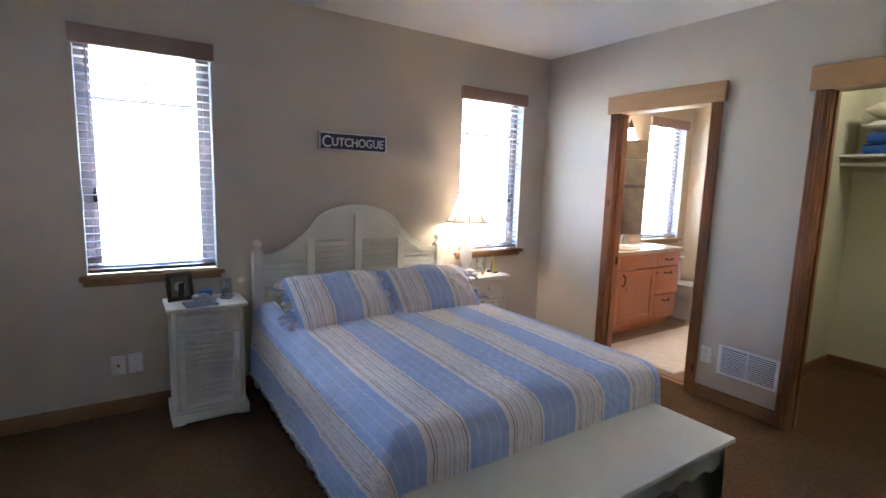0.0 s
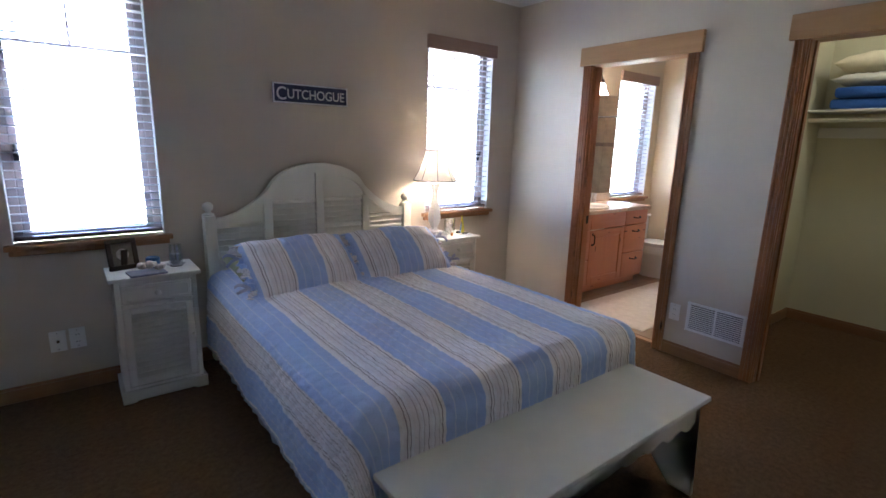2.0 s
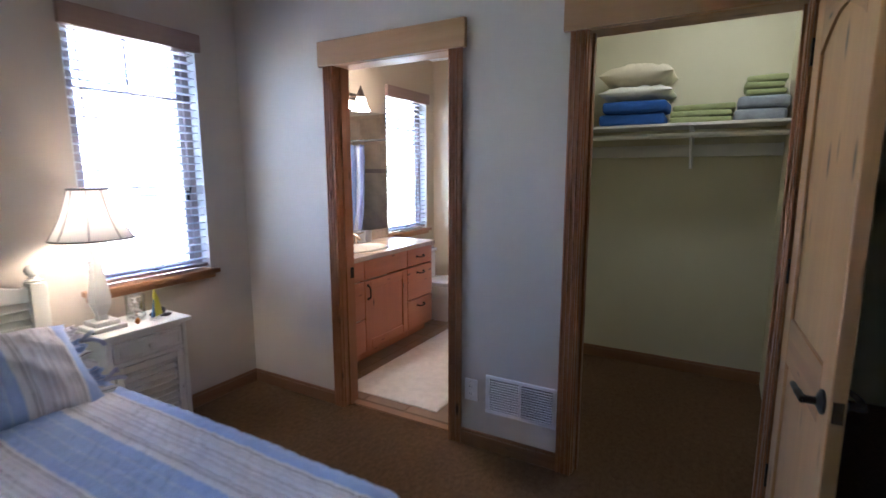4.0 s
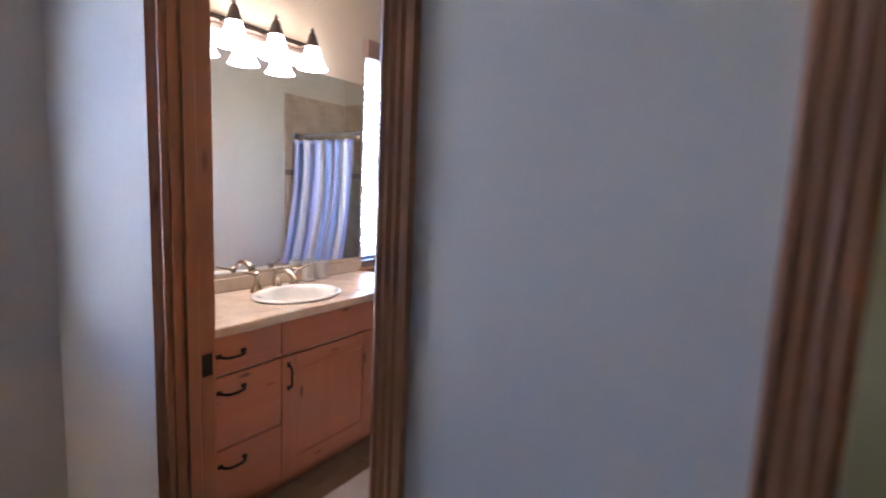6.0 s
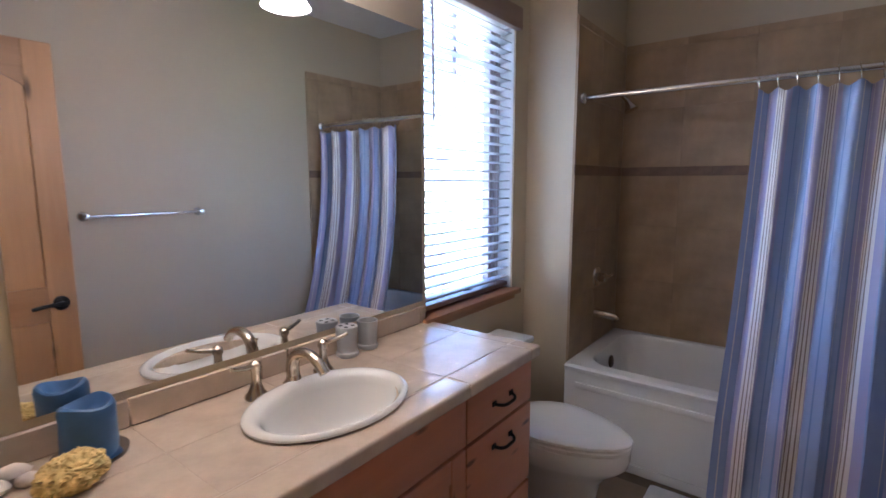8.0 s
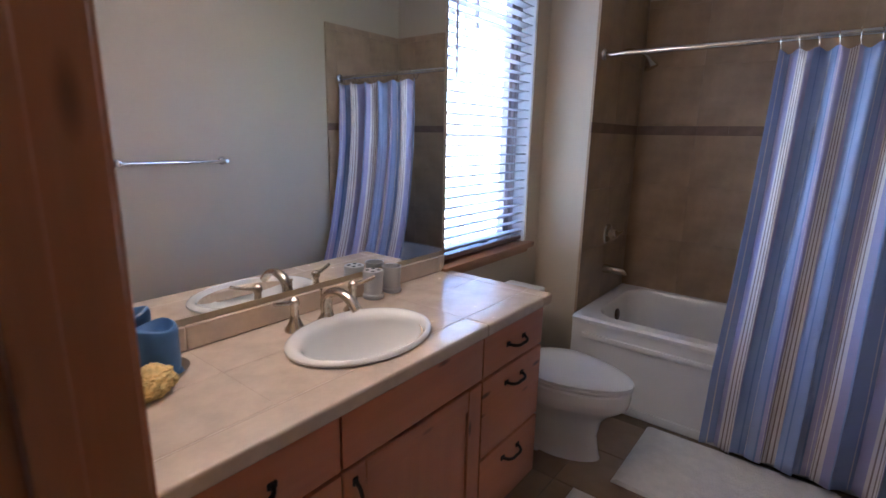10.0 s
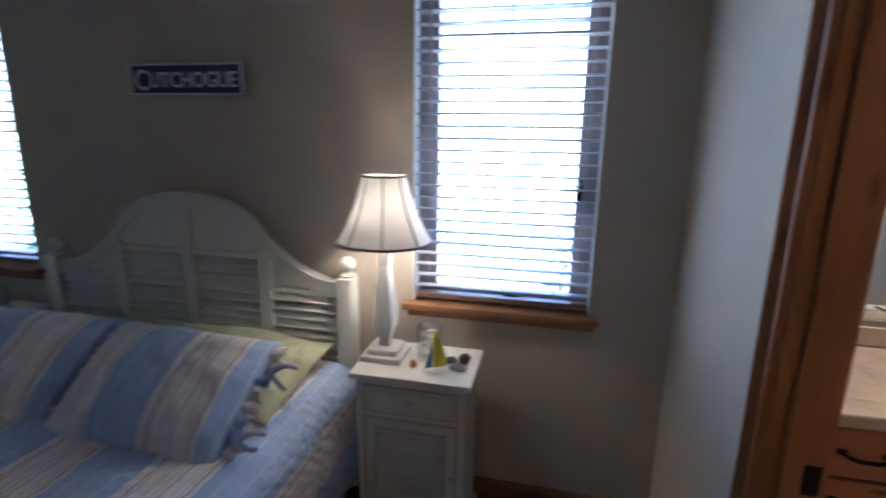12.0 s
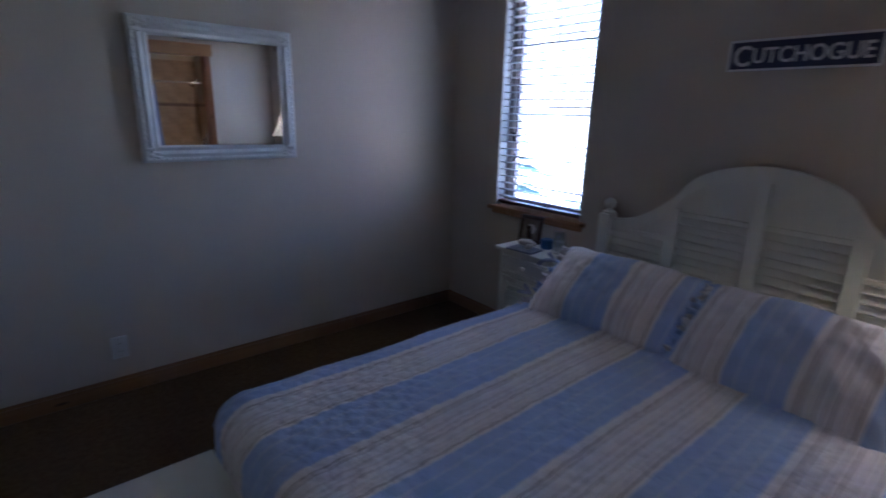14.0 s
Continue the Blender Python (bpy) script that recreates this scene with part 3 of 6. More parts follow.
def doorway(number, y0, y1, inner_x, label):
    root = thing("door_%d" % number, pose(0, 0, 0), label, "doorway", kind="structure")
    cw = 0.070
    part("casing", casing(y1 + 0.006, y1 + 0.006 + cw, DOOR_H + 0.002, EAST - 0.019, EAST, -1), PINE_Z, root)
    part("casing", casing(y0 - 0.006 - cw, y0 - 0.006, DOOR_H + 0.002, EAST - 0.019, EAST, -1), PINE_Z, root)
    part("head_casing", solid(EAST - 0.027, y0 - 0.098, DOOR_H + 0.002, EAST, y1 + 0.104, DOOR_H + 0.133, 0.003), PINE_Y, root, "pale knotty pine head board")
    part("jamb", solid(EAST - 0.001, y1, 0, inner_x + 0.001, y1 + J, DOOR_H + J, 0.002), PINE_Z, root)
    part("jamb", solid(EAST - 0.001, y0 - J, 0, inner_x + 0.001, y0, DOOR_H + J, 0.002), PINE_Z, root)
    part("head_jamb", solid(EAST - 0.001, y0, DOOR_H, inner_x + 0.001, y1, DOOR_H + J, 0.002), PINE_Y, root)
    sx = EAST + 0.03 if number == 1 else EAST + 0.045
    part("door_stop", solid(sx, y1 - 0.011, 0, sx + 0.035, y1, DOOR_H, 0.002), PINE_Z, root)
    part("door_stop", solid(sx, y0, 0, sx + 0.035, y0 + 0.011, DOOR_H, 0.002), PINE_Z, root)
    for a, b in ((y1 + 0.006, y1 + 0.006 + cw), (y0 - 0.006 - cw, y0 - 0.006)):
        part("inner_casing", casing(a, b, DOOR_H + 0.002, inner_x, inner_x + 0.007, 1), PINE_Z, root)
    part("inner_head_casing", solid(inner_x, y0 - 0.11, DOOR_H + 0.002, inner_x + 0.022, y1 + 0.11, DOOR_H + 0.1, 0.003), PINE_Y, root)
    return root


def door_leaf(parent, at, width, swing):
    """A knotty pine leaf with an arched upper panel, standing open; hinge at its origin, running along +x."""
    h, t = DOOR_H - 0.03, 0.035
    leaf = new("door_leaf")
    leaf.parent = parent
    leaf.matrix_basis = at
    leaf["label"] = "knotty pine door leaf standing open"
    s = 0.105
    part("stile", solid(0, 0, 0, s, t, h, 0.003), PINE_DOOR, leaf)
    part("stile", solid(width - s, 0, 0, width, t, h, 0.003), PINE_DOOR, leaf)
    part("rail", solid(s, 0, 0, width - s, t, 0.20, 0.003), PINE_X, leaf)
    part("rail", solid(s, 0, 0.74, width - s, t, 0.90, 0.003), PINE_X, leaf)
    arch = [(s, h), (s, h - 0.19)]
    for k in range(13):
        u = k / 12
        arch.append((s + u * (width - 2 * s), h - 0.19 + 0.085 * math.sin(math.pi * u)))
    arch += [(width - s, h)]
    part("rail", slab(arch, 0, t), PINE_X, leaf)
    part("panel", solid(s - 0.004, 0.009, 0.19, width - s + 0.004, t - 0.009, 0.75, 0.008), PINE_DOOR, leaf)
    part("panel", solid(s - 0.004, 0.009, 0.89, width - s + 0.004, t - 0.009, h - 0.10, 0.008), PINE_DOOR, leaf)
    lx, lz = width - 0.06, 0.82
    for y, d in ((0.0, -1), (t, 1)):
        bm = lathe([(0.032, 0), (0.032, 0.006), (0.02, 0.012), (0.011, 0.016), (0.011, 0.045)], 18)
        bmesh.ops.rotate(bm, verts=bm.verts, matrix=Matrix.Rotation(radians(-90 * d), 3, "X"))
        bmesh.ops.translate(bm, vec=(lx, y, lz), verts=bm.verts)
        tube(bend((lx + 0.008, y + d * 0.043, lz), (lx - 0.05, y + d * 0.052, lz + 0.008), (lx - 0.115, y + d * 0.045, lz - 0.006)), [0.010] * 5 + [0.008] * 6, 10, bm)
        part("lever_handle", bm, BLACK_IRON, leaf, "black lever handle")
    part("latch_plate", solid(width, 0.006, lz - 0.028, width + 0.0015, t - 0.006, lz + 0.028), NICKEL, leaf)
    for z in (0.2, 1.0, 1.75):
        part("hinge", tube([(-0.006, 0.0 if swing < 0 else t, z), (-0.006, 0.0 if swing < 0 else t, z + 0.09)], 0.007, 8), BLACK_IRON, leaf)
    return leaf


bath_door = doorway(1, *BATH_DOOR, BATH_X0 + 0.008, "pine doorway to the bathroom with fluted casing")
door_leaf(bath_door, pose(BATH_X0 + 0.03, BATH_DOOR[0] - 0.030, 0.012, 0, 0, 1), 0.67, 1)
part("strike_plate", solid(EAST + 0.075, BATH_DOOR[1] - 0.0020, 0.785, EAST + 0.105, BATH_DOOR[1] + 0.001, 0.850, 0.0), BLACK_IRON, bath_door, "black strike plate", smooth=False)
part("threshold", solid(EAST + 0.05, BATH_DOOR[0], 0.0, BATH_X0, BATH_DOOR[1], 0.008, 0.003), BASE_Y, bath_door)
closet_door = doorway(2, *CLOSET_DOOR, BATH_X0 + 0.012, "pine doorway to the closet with fluted casing")
door_leaf(closet_door, pose(EAST - 0.03, CLOSET_DOOR[0] - 0.022, 0.012, 0, 0, 183), 0.675, -1)


# ---- bedroom wall things ----
def wall_plate(name, at, label, duplex):
    root = thing(name, at, label, "outlet", "wall plates")
    part("cover", solid(-0.036, -0.006, -0.058, 0.036, 0, 0.058, 0.003, 2), PLATE, root)
    if duplex:
        for z in (-0.02, 0.02):
            bm = lathe([(0.0165, 0), (0.0165, 0.0025)], 16)
            bmesh.ops.rotate(bm, verts=bm.verts, matrix=Matrix.Rotation(radians(90), 3, "X"))
            bmesh.ops.translate(bm, vec=(0, -0.006, z), verts=bm.verts)
            part("socket", bm, PLATE, root)
            for x in (-0.006, 0.006):
                part("slot", solid(x - 0.001, -0.0095, z - 0.004, x + 0.001, -0.0085, z + 0.004), DARKHOLE, root)
    else:
        bm = lathe([(0.007, 0), (0.007, 0.008), (0.004, 0.008), (0.004, 0.012)], 12)
        bmesh.ops.rotate(bm, verts=bm.verts, matrix=Matrix.Rotation(radians(90), 3, "X"))
        bmesh.ops.translate(bm, vec=(0, -0.006, 0), verts=bm.verts)
        part("jack", bm, BRONZE, root)
    for z in (-0.045, 0.045):
        part("screw", blob(0.003, 0.0015, 0.003, (0, -0.006, z), 1), CHROME, root)
    return root


wall_plate("cable_plate", pose(-0.028, NORTH, 0.294), "white wall plate with a cable jack", False)
wall_plate("electric_outlet", pose(0.058, NORTH, 0.297), "white duplex outlet on the taupe wall", True)
wall_plate("electric_outlet", pose(EAST, 1.757, 0.306, 0, 0, -90), "white duplex outlet beside the bathroom doorway", True)
wall_plate("electric_outlet", pose(WEST, 1.234, 0.247, 0, 0, 90), "white duplex outlet low on the side wall", True)


def air_grille():
    root = thing("return_air_grille", pose(EAST, 1.492, 0.305, 0, 0, -90), "white louvred steel return-air grille low on the wall", "vent")
    w, h = 0.182, 0.100
    for a in ((-w, -h, w, -h + 0.018), (-w, h - 0.018, w, h), (-w, -h + 0.018, -w + 0.02, h - 0.018), (w - 0.02, -h + 0.018, w, h - 0.018), (-0.006, -h + 0.018, 0.006, h - 0.018)):
        part("frame", solid(a[0], -0.010, a[1], a[2], 0, a[3], 0.002), VENT, root)
    # Dark sheet: the duct's shade between the louvres is put into its colour.
    part("backing", solid(-w + 0.02, -0.002, -h + 0.018, w - 0.02, -0.001, h - 0.018), VENT_BACK, root)
    slat = mesh_of("louvre", solid(0, -0.0042, -0.0008, w - 0.026, 0.0042, 0.0008), VENT)
    n = 12
    for x in (-w + 0.02, 0.006):
        for i in range(n):
            piece("louvre", slat, root, pose(x, -0.0075, -h + 0.028 + i * (2 * h - 0.056) / (n - 1), 26))
    return root


air_grille()


def place_sign():
    root = thing("wooden_sign", pose(1.4385, NORTH, 1.675), "navy painted wooden sign with white letters and white edge", "sign")
    w, h = 0.255, 0.061
    part("board", solid(-w, -0.014, -h, w, 0, h, 0.002), NAVY, root)
    for a in ((-w, -h, w, -h + 0.009), (-w, h - 0.009, w, h), (-w, -h + 0.009, -w + 0.009, h - 0.009), (w - 0.009, -h + 0.009, w, h - 0.009)):
        part("edge_strip", solid(a[0], -0.018, a[1], a[2], -0.014, a[3], 0.001), SIGN_WHITE, root)
    def letters(text, size, x, z, width):
        cu = bpy.data.curves.new("letter", "FONT")
        cu.body, cu.size, cu.extrude = text, size, 0.0012
        cu.offset = 0.0012
        ob = new("letter_source", cu)
        dg = bpy.context.evaluated_depsgraph_get()
        me = bpy.data.meshes.new_from_object(ob.evaluated_get(dg))
        bpy.data.objects.remove(ob)
        xs = [v.co.x for v in me.vertices]
        k = width / (max(xs) - min(xs))
        lo = min(xs)
        for v in me.vertices:
            v.co.x = (v.co.x - lo) * k
        me.materials.clear()
        me.materials.append(SIGN_WHITE)
        o = new("lettering", me)
        o.parent = root
        o.matrix_basis = pose(x, -0.0155, z, 90)
        return o
    letters("C", 0.112, -0.232, -0.040, 0.062)
    letters("UTCHOGUE", 0.082, -0.162, -0.030, 0.392)
    return root


place_sign()


def wall_mirror():
    """A carved white frame round a mirror, on the side wall."""
    yc, zc, hw, hh = 1.825, 1.478, 0.378, 0.328
    bead = mesh_of("bead", blob(0.009, 0.005, 0.009, (0, 0, 0), 1), WHITE_PAINT)
    root = thing("wall_mirror", pose(WEST, yc, zc, 0, 0, 90), "framed wall mirror with carved whitewashed wooden frame", "mirror")
    part("glass", solid(-hw + 0.075, -0.014, -hh + 0.075, hw - 0.075, -0.010, hh - 0.075), MIRROR, root, "mirror glass", at=pose(0, 0, 0, 0, 0, -1.2), smooth=False)
    prof = [(0.0, 0.0), (0.0, 0.022), (0.012, 0.034), (0.024, 0.030), (0.040, 0.038), (0.056, 0.024), (0.070, 0.026), (0.080, 0.012), (0.080, 0.0)]
    corners = [(-1, -1), (1, -1), (1, 1), (-1, 1)]
    for i in range(4):
        a, b = corners[i], corners[(i + 1) % 4]
        bm = bmesh.new()
        ends = []
        for cx, cz in (a, b):
            ends.append([bm.verts.new((cx * (hw - d), -p, cz * (hh - d))) for d, p in prof])
        ring_faces(bm, ends)
        part("frame_rail", bm, WHITE_PAINT, root)
        bm = bmesh.new()
        for k in range(5):
            an = radians(45 + (k - 2) * 32)
            blob(0.020, 0.010, 0.010, (a[0] * (hw - 0.036) - a[0] * 0.03 * math.cos(an) * (k != 2), -0.036, a[1] * (hh - 0.036) - a[1] * 0.03 * math.sin(an) * (k != 2)), 1, bm=bm)
        part("carved_corner", bm, WHITE_PAINT, root)
        n = 26 if i % 2 == 0 else 22
        for k in range(1, n):
            u = k / n
            x = (a[0] + (b[0] - a[0]) * u) * (hw - 0.018)
            z = (a[1] + (b[1] - a[1]) * u) * (hh - 0.018)
            piece("bead", bead, root, pose(x, -0.033, z))
    return root


wall_mirror()


# ---- bed ----
BED_X0, BED_X1, BED_FOOT, BED_HEAD, BED_TOP = 0.7435, 2.1335, 1.335, 3.27, 0.597


def headboard(root):
    """Posts with ball finials, an arched panelled back and four louvred fields, in local x about the bed's middle."""
    yf, yb = -0.048, 0.0
    half = 0.690
    for s in (-1, 1):
        post = part("post", solid(s * half - 0.032, yf - 0.018, 0, s * half + 0.032, yb + 0.012, 0.905, 0.006, 2), CREAM, root)
        part("finial", lathe([(0.030, 0.905), (0.034, 0.912), (0.018, 0.920), (0.014, 0.930), (0.026, 0.940), (0.031, 0.955), (0.026, 0.972), (0.012, 0.982), (0.001, 0.985)], 18, (s * half, -0.018, 0)), CREAM, post)
    def crest(x):
        a = abs(x)
        if a < 0.335:
            return 1.038 + 0.172 * math.sqrt(max(0.0, 1 - (a / 0.335) ** 2)) ** 1.1
        if a < 0.362:
            return 1.038
        u = (a - 0.362) / (half - 0.03 - 0.362)
        return 0.885 + 0.145 * (1 - u) ** 1.9
    n = 60
    xs = [-half + 0.03 + (2 * half - 0.06) * i / n for i in range(n + 1)]
    outer = [(x, crest(x)) for x in xs]
    inner = [(x, crest(x) - 0.062) for x in reversed(xs)]
    part("crest_rail", slab(outer + inner, yf, yb), CREAM, root)
    for lo, hi, base in ((xs[0], -0.345, 0.835), (-0.345, 0.345, 0.965), (0.345, xs[-1], 0.835)):
        bm = bmesh.new()
        for i in range(24):
            p, q = lo + (hi - lo) * i / 24, lo + (hi - lo) * (i + 1) / 24
            slab([(p, base), (q, base), (q, crest(q) - 0.058), (p, crest(p) - 0.058)], yf + 0.014, yb - 0.004, bm)
        bmesh.ops.remove_doubles(bm, verts=bm.verts, dist=1e-5)
        part("back_panel", bm, CREAM, root)
    part("bottom_rail", solid(-half + 0.03, yf, 0.28, half - 0.03, yb, 0.36, 0.004), CREAM, root)
    for x, top in ((-0.345, 0.99), (0.0, 1.16), (0.345, 0.99)):
        part("stile", solid(x - 0.028, yf + 0.001, 0.355, x + 0.028, yb - 0.002, top, 0.003), CREAM, root)
    fields = [(-half + 0.032, -0.373, 0.825), (-0.317, -0.028, 0.955), (0.028, 0.317, 0.955), (0.373, half - 0.032, 0.825)]
    for a, b, top in fields:
        part("louvre_rail", solid(a, yf + 0.003, top, b, yb - 0.006, top + 0.022, 0.003), CREAM, root)
        part("back_panel", solid(a, yf + 0.041, 0.34, b, yb - 0.003, top + 0.004), CREAM, root)
        slat = mesh_of("louvre", solid(0, -0.0220, -0.003, b - a, 0.0220, 0.003, 0.002), CREAM)
        z = top - 0.018
        while z > 0.37:
            piece("louvre", slat, root, pose(a, yf + 0.018, z, 52))
            z -= 0.037


def quilt_mesh():
    """The bedspread as one sheet: flat on top, rounded over the edges and hanging, with cone folds at the foot's corners."""
    side, foot = 0.505, 0.42
    x0, x1, yf, yh = -0.645, 0.645, BED_FOOT - BED_HEAD + 0.09, 0.0
    r = 0.09
    nu, nv = 270, 270
    k = math.pi / 0.062
    bm = bmesh.new()
    uv = bm.loops.layers.uv.new("cloth")
    grid, flat = [], {}
    for j in range(nv + 1):
        v = -foot + (foot + (yh - yf)) * j / nv
        row = []
        for i in range(nu + 1):
            u = x0 - side + (x1 - x0 + 2 * side) * i / nu
            y = yf + v
            cx, cy = min(max(u, x0), x1), max(y, yf)
            dx, dy = u - cx, y - cy
            d = math.hypot(dx, dy)
            puff = 0.010 * noise.noise(Vector((u * 2.4, y * 2.4, 0.3))) + 0.005 * noise.noise(Vector((u * 8, y * 8, 1.3)))
            w = y + 0.045 * noise.noise(Vector((u * 7, y * 7, 4.1)))
            cell = 0.0070 * min(abs(math.sin(k * (u + w))), abs(math.sin(k * (u - w)))) ** 0.4
            cell += 0.0012 * noise.noise(Vector((u * 34, y * 34, 2.2)))
            if d < 1e-6:
                puff += cell
                crown = 0.018 * (1 - (u / 0.645) ** 2) * min(1.0, (y - yf) / 0.35) ** 0.8
                p = Vector((u, y, puff + crown))
            else:
                nx, ny = dx / d, dy / d
                both = min(abs(dx), abs(dy)) / max(d, 1e-6)
                d = min(d, 0.58)
                if d < r * math.pi / 2:
                    out, drop = r * math.sin(d / r), r * (1 - math.cos(d / r))
                else:
                    rest = d - r * math.pi / 2
                    along = cy if abs(dx) > abs(dy) else cx
                    wave = (0.020 * noise.noise(Vector((along * 6, 1.7, 0))) + 0.005 * noise.noise(Vector((along * 17, 5.7, 0)))) * min(1, rest / 0.25)
                    out, drop = r + 0.03 * rest + wave + 0.12 * both * rest, r + rest * 0.992
                out += cell * min(1.0, d / r)
                p = Vector((cx + nx * out, cy + ny * out, puff + cell * max(0.0, 1 - d / r) - drop))
            vert = bm.verts.new(p)
            flat[vert] = (u, y)
            row.append(vert)
        grid.append(row)
    for a, b in zip(grid, grid[1:]):
        for i in range(nu):
            f = bm.faces.new((a[i], a[i + 1], b[i + 1], b[i]))
            for loop in f.loops:
                loop[uv].uv = (flat[loop.vert][0] + STRIPE_SHIFT, flat[loop.vert][1])
    hem = [tuple(r[0].co) for r in reversed(grid)] + [tuple(v.co) for v in grid[0][1:-1]] + [tuple(r[-1].co) for r in grid]
    return bm, hem


STRIPE_SHIFT = 0.0745 + 10 * 0.353


def bed():
    xc = (BED_X0 + BED_X1) / 2
    root = thing("bed", pose(xc, BED_HEAD, 0), "white cottage bed with arched louvred headboard, neatly made", "bed")
    hb = new("headboard")
    hb.parent = root
    hb.matrix_basis = pose(0, 0.075, 0.03)
    hb["label"] = "cream painted arched headboard with louvres and ball finials"
    headboard(hb)
    w = BED_X1 - BED_X0
    length = BED_HEAD - BED_FOOT
    part("mattress", solid(-w / 2 + 0.045, -length + 0.075, 0.36, w / 2 - 0.045, 0.0, BED_TOP - 0.012, 0.05, 3), WHITE_CLOTH, root)
    part("box_spring", solid(-w / 2 + 0.05, -length + 0.08, 0.17, w / 2 - 0.05, 0.0, 0.355, 0.02, 2), WHITE_CLOTH, root)
    for sx in (-1, 1):
        for y in (-length + 0.2, -0.12):
            part("leg", solid(sx * 0.56 - 0.025, y - 0.025, 0, sx * 0.56 + 0.025, y + 0.025, 0.17, 0.004), DARKWOOD, root)
    for side in (-1, 1, 0):
        bm = bmesh.new()
        n = 160
        lo, hi = [], []
        for i in range(n + 1):
            u = i / n
            s = u * length
            wave = 0.006 * math.sin(s * 60 + 4 * math.sin(s * 9)) + 0.008 * noise.noise(Vector((s * 9, side, 0)))
            if side:
                x, y = side * (w / 2 + 0.002 + wave), -length + 0.08 + u * (length - 0.1)
                hi.append(bm.verts.new((side * (w / 2 - 0.045), y, 0.36)))
            else:
                x, y = -w / 2 + 0.04 + u * (w - 0.08), -length + 0.052 - wave
                hi.append(bm.verts.new((x, -length + 0.078, 0.36)))
            lo.append(bm.verts.new((x, y, 0.012)))
        for i in range(n):
            bm.faces.new((lo[i], lo[i + 1], hi[i + 1], hi[i]))
        ob = part("bed_skirt", bm, SKIRT, root, "plain lavender-blue gathered bed skirt")
        mod = ob.modifiers.new("thick", "SOLIDIFY")
        mod.thickness = 0.004
    return root


bed()
quilt_bm, hem_line = quilt_mesh()
quilt = part("quilt", quilt_bm, QUILT, None, at=pose((BED_X0 + BED_X1) / 2, BED_HEAD, BED_TOP))
tagged(quilt, "blue and sand striped quilted cotton bedspread on the bed", "bedspread")
thick = quilt.modifiers.new("thick", "SOLIDIFY")
thick.thickness, thick.offset = 0.008, -1
part("hem_binding", tube([Vector(p) + Vector((0, 0, 0.002)) for p in hem_line], 0.0055, 6), SKIRT, quilt, "narrow lavender-blue bound hem")


def pillow_mesh(w, h, t, ruffle=0.0, seed=0, shift=0.0):
    """A plump cushion w by h about the origin in x and y; ruffle: frilled ends past the stuffing."""
    nu, nv = 70, 48
    bm = bmesh.new()
    uv = bm.loops.layers.uv.new("cloth")
    flat = {}
    sheets = []
    for sgn in (1, -1):
        rows = []
        for j in range(nv + 1):
            b = 2 * j / nv - 1
            row = []
            for i in range(nu + 1):
                a = 2 * i / nu - 1
                e = max(0.0, (1 - abs(a) ** 2.6)) ** 0.55 * max(0.0, (1 - abs(b) ** 2.6)) ** 0.55
                pinch = 1 - 0.05 * (1 - abs(b) ** 2) * abs(a) ** 6
                pinch_y = 1 - 0.07 * (1 - abs(a) ** 2) * abs(b) ** 6
                x, y = a * w / 2 * pinch, b * h / 2 * pinch_y
                z = sgn * t / 2 * e * (1 + 0.10 * noise.noise(Vector((x * 7, y * 7, seed + sgn))))
                z += 0.016 * e * noise.noise(Vector((x * 13, y * 13, seed * 3 + sgn))) + 0.009 * e * noise.noise(Vector((x * 38, y * 20, seed + 2 * sgn))) + 0.010 * e * abs(a) ** 3 * noise.noise(Vector((x * 12, y * 55, seed - sgn)))
                y += 0.014 * noise.noise(Vector((x * 6, seed, b))) * abs(b)
                edge = j in (0, nv) or i in (0, nu)
                if sgn < 0 and edge:
                    row.append(sheets[0][j][i])
                    continue
                vert = bm.verts.new((x, y, z))
                flat[vert] = (x, y)
                row.append(vert)
            rows.append(row)
        sheets.append(rows)
        for a, b in zip(rows, rows[1:]):
            for i in range(nu):
                f = bm.faces.new((a[i], a[i + 1], b[i + 1], b[i]) if sgn > 0 else (a[i], b[i], b[i + 1], a[i + 1]))
                for loop in f.loops:
                    loop[uv].uv = (flat[loop.vert][0] + shift, flat[loop.vert][1])
    return bm


def frill_mesh(h, depth, seed, shift):
    """A gathered frill along one pillow end, running in y, out to +x."""
    bm = bmesh.new()
    uv = bm.loops.layers.uv.new("cloth")
    n, m = 90, 5
    rows, flat = [], {}
    for j in range(m + 1):
        d = j / m
        row = []
        for i in range(n + 1):
            s = i / n - 0.5
            amp = 0.013 * (0.2 + d)
            z = amp * math.sin(i * 0.62 + 3.4 * noise.noise(Vector((s * 7, seed, 0)))) + 0.022 * noise.noise(Vector((s * 9, d * 3, seed)))
            x = d * depth * (0.8 + 0.5 * noise.noise(Vector((s * 6, seed, 5))) + 0.12 * math.sin(i * 1.24)) - 0.016
            vert = bm.verts.new((x, s * h * (1 - 0.06 * (1 - d)), z))
            flat[vert] = (x * 0.4 + s * 0.9 + shift, s * 0.6)
            row.append(vert)
        rows.append(row)
    for a, b in zip(rows, rows[1:]):
        for i in range(n):
            f = bm.faces.new((a[i], a[i + 1], b[i + 1], b[i]))
            for loop in f.loops:
                loop[uv].uv = flat[loop.vert]
    return bm


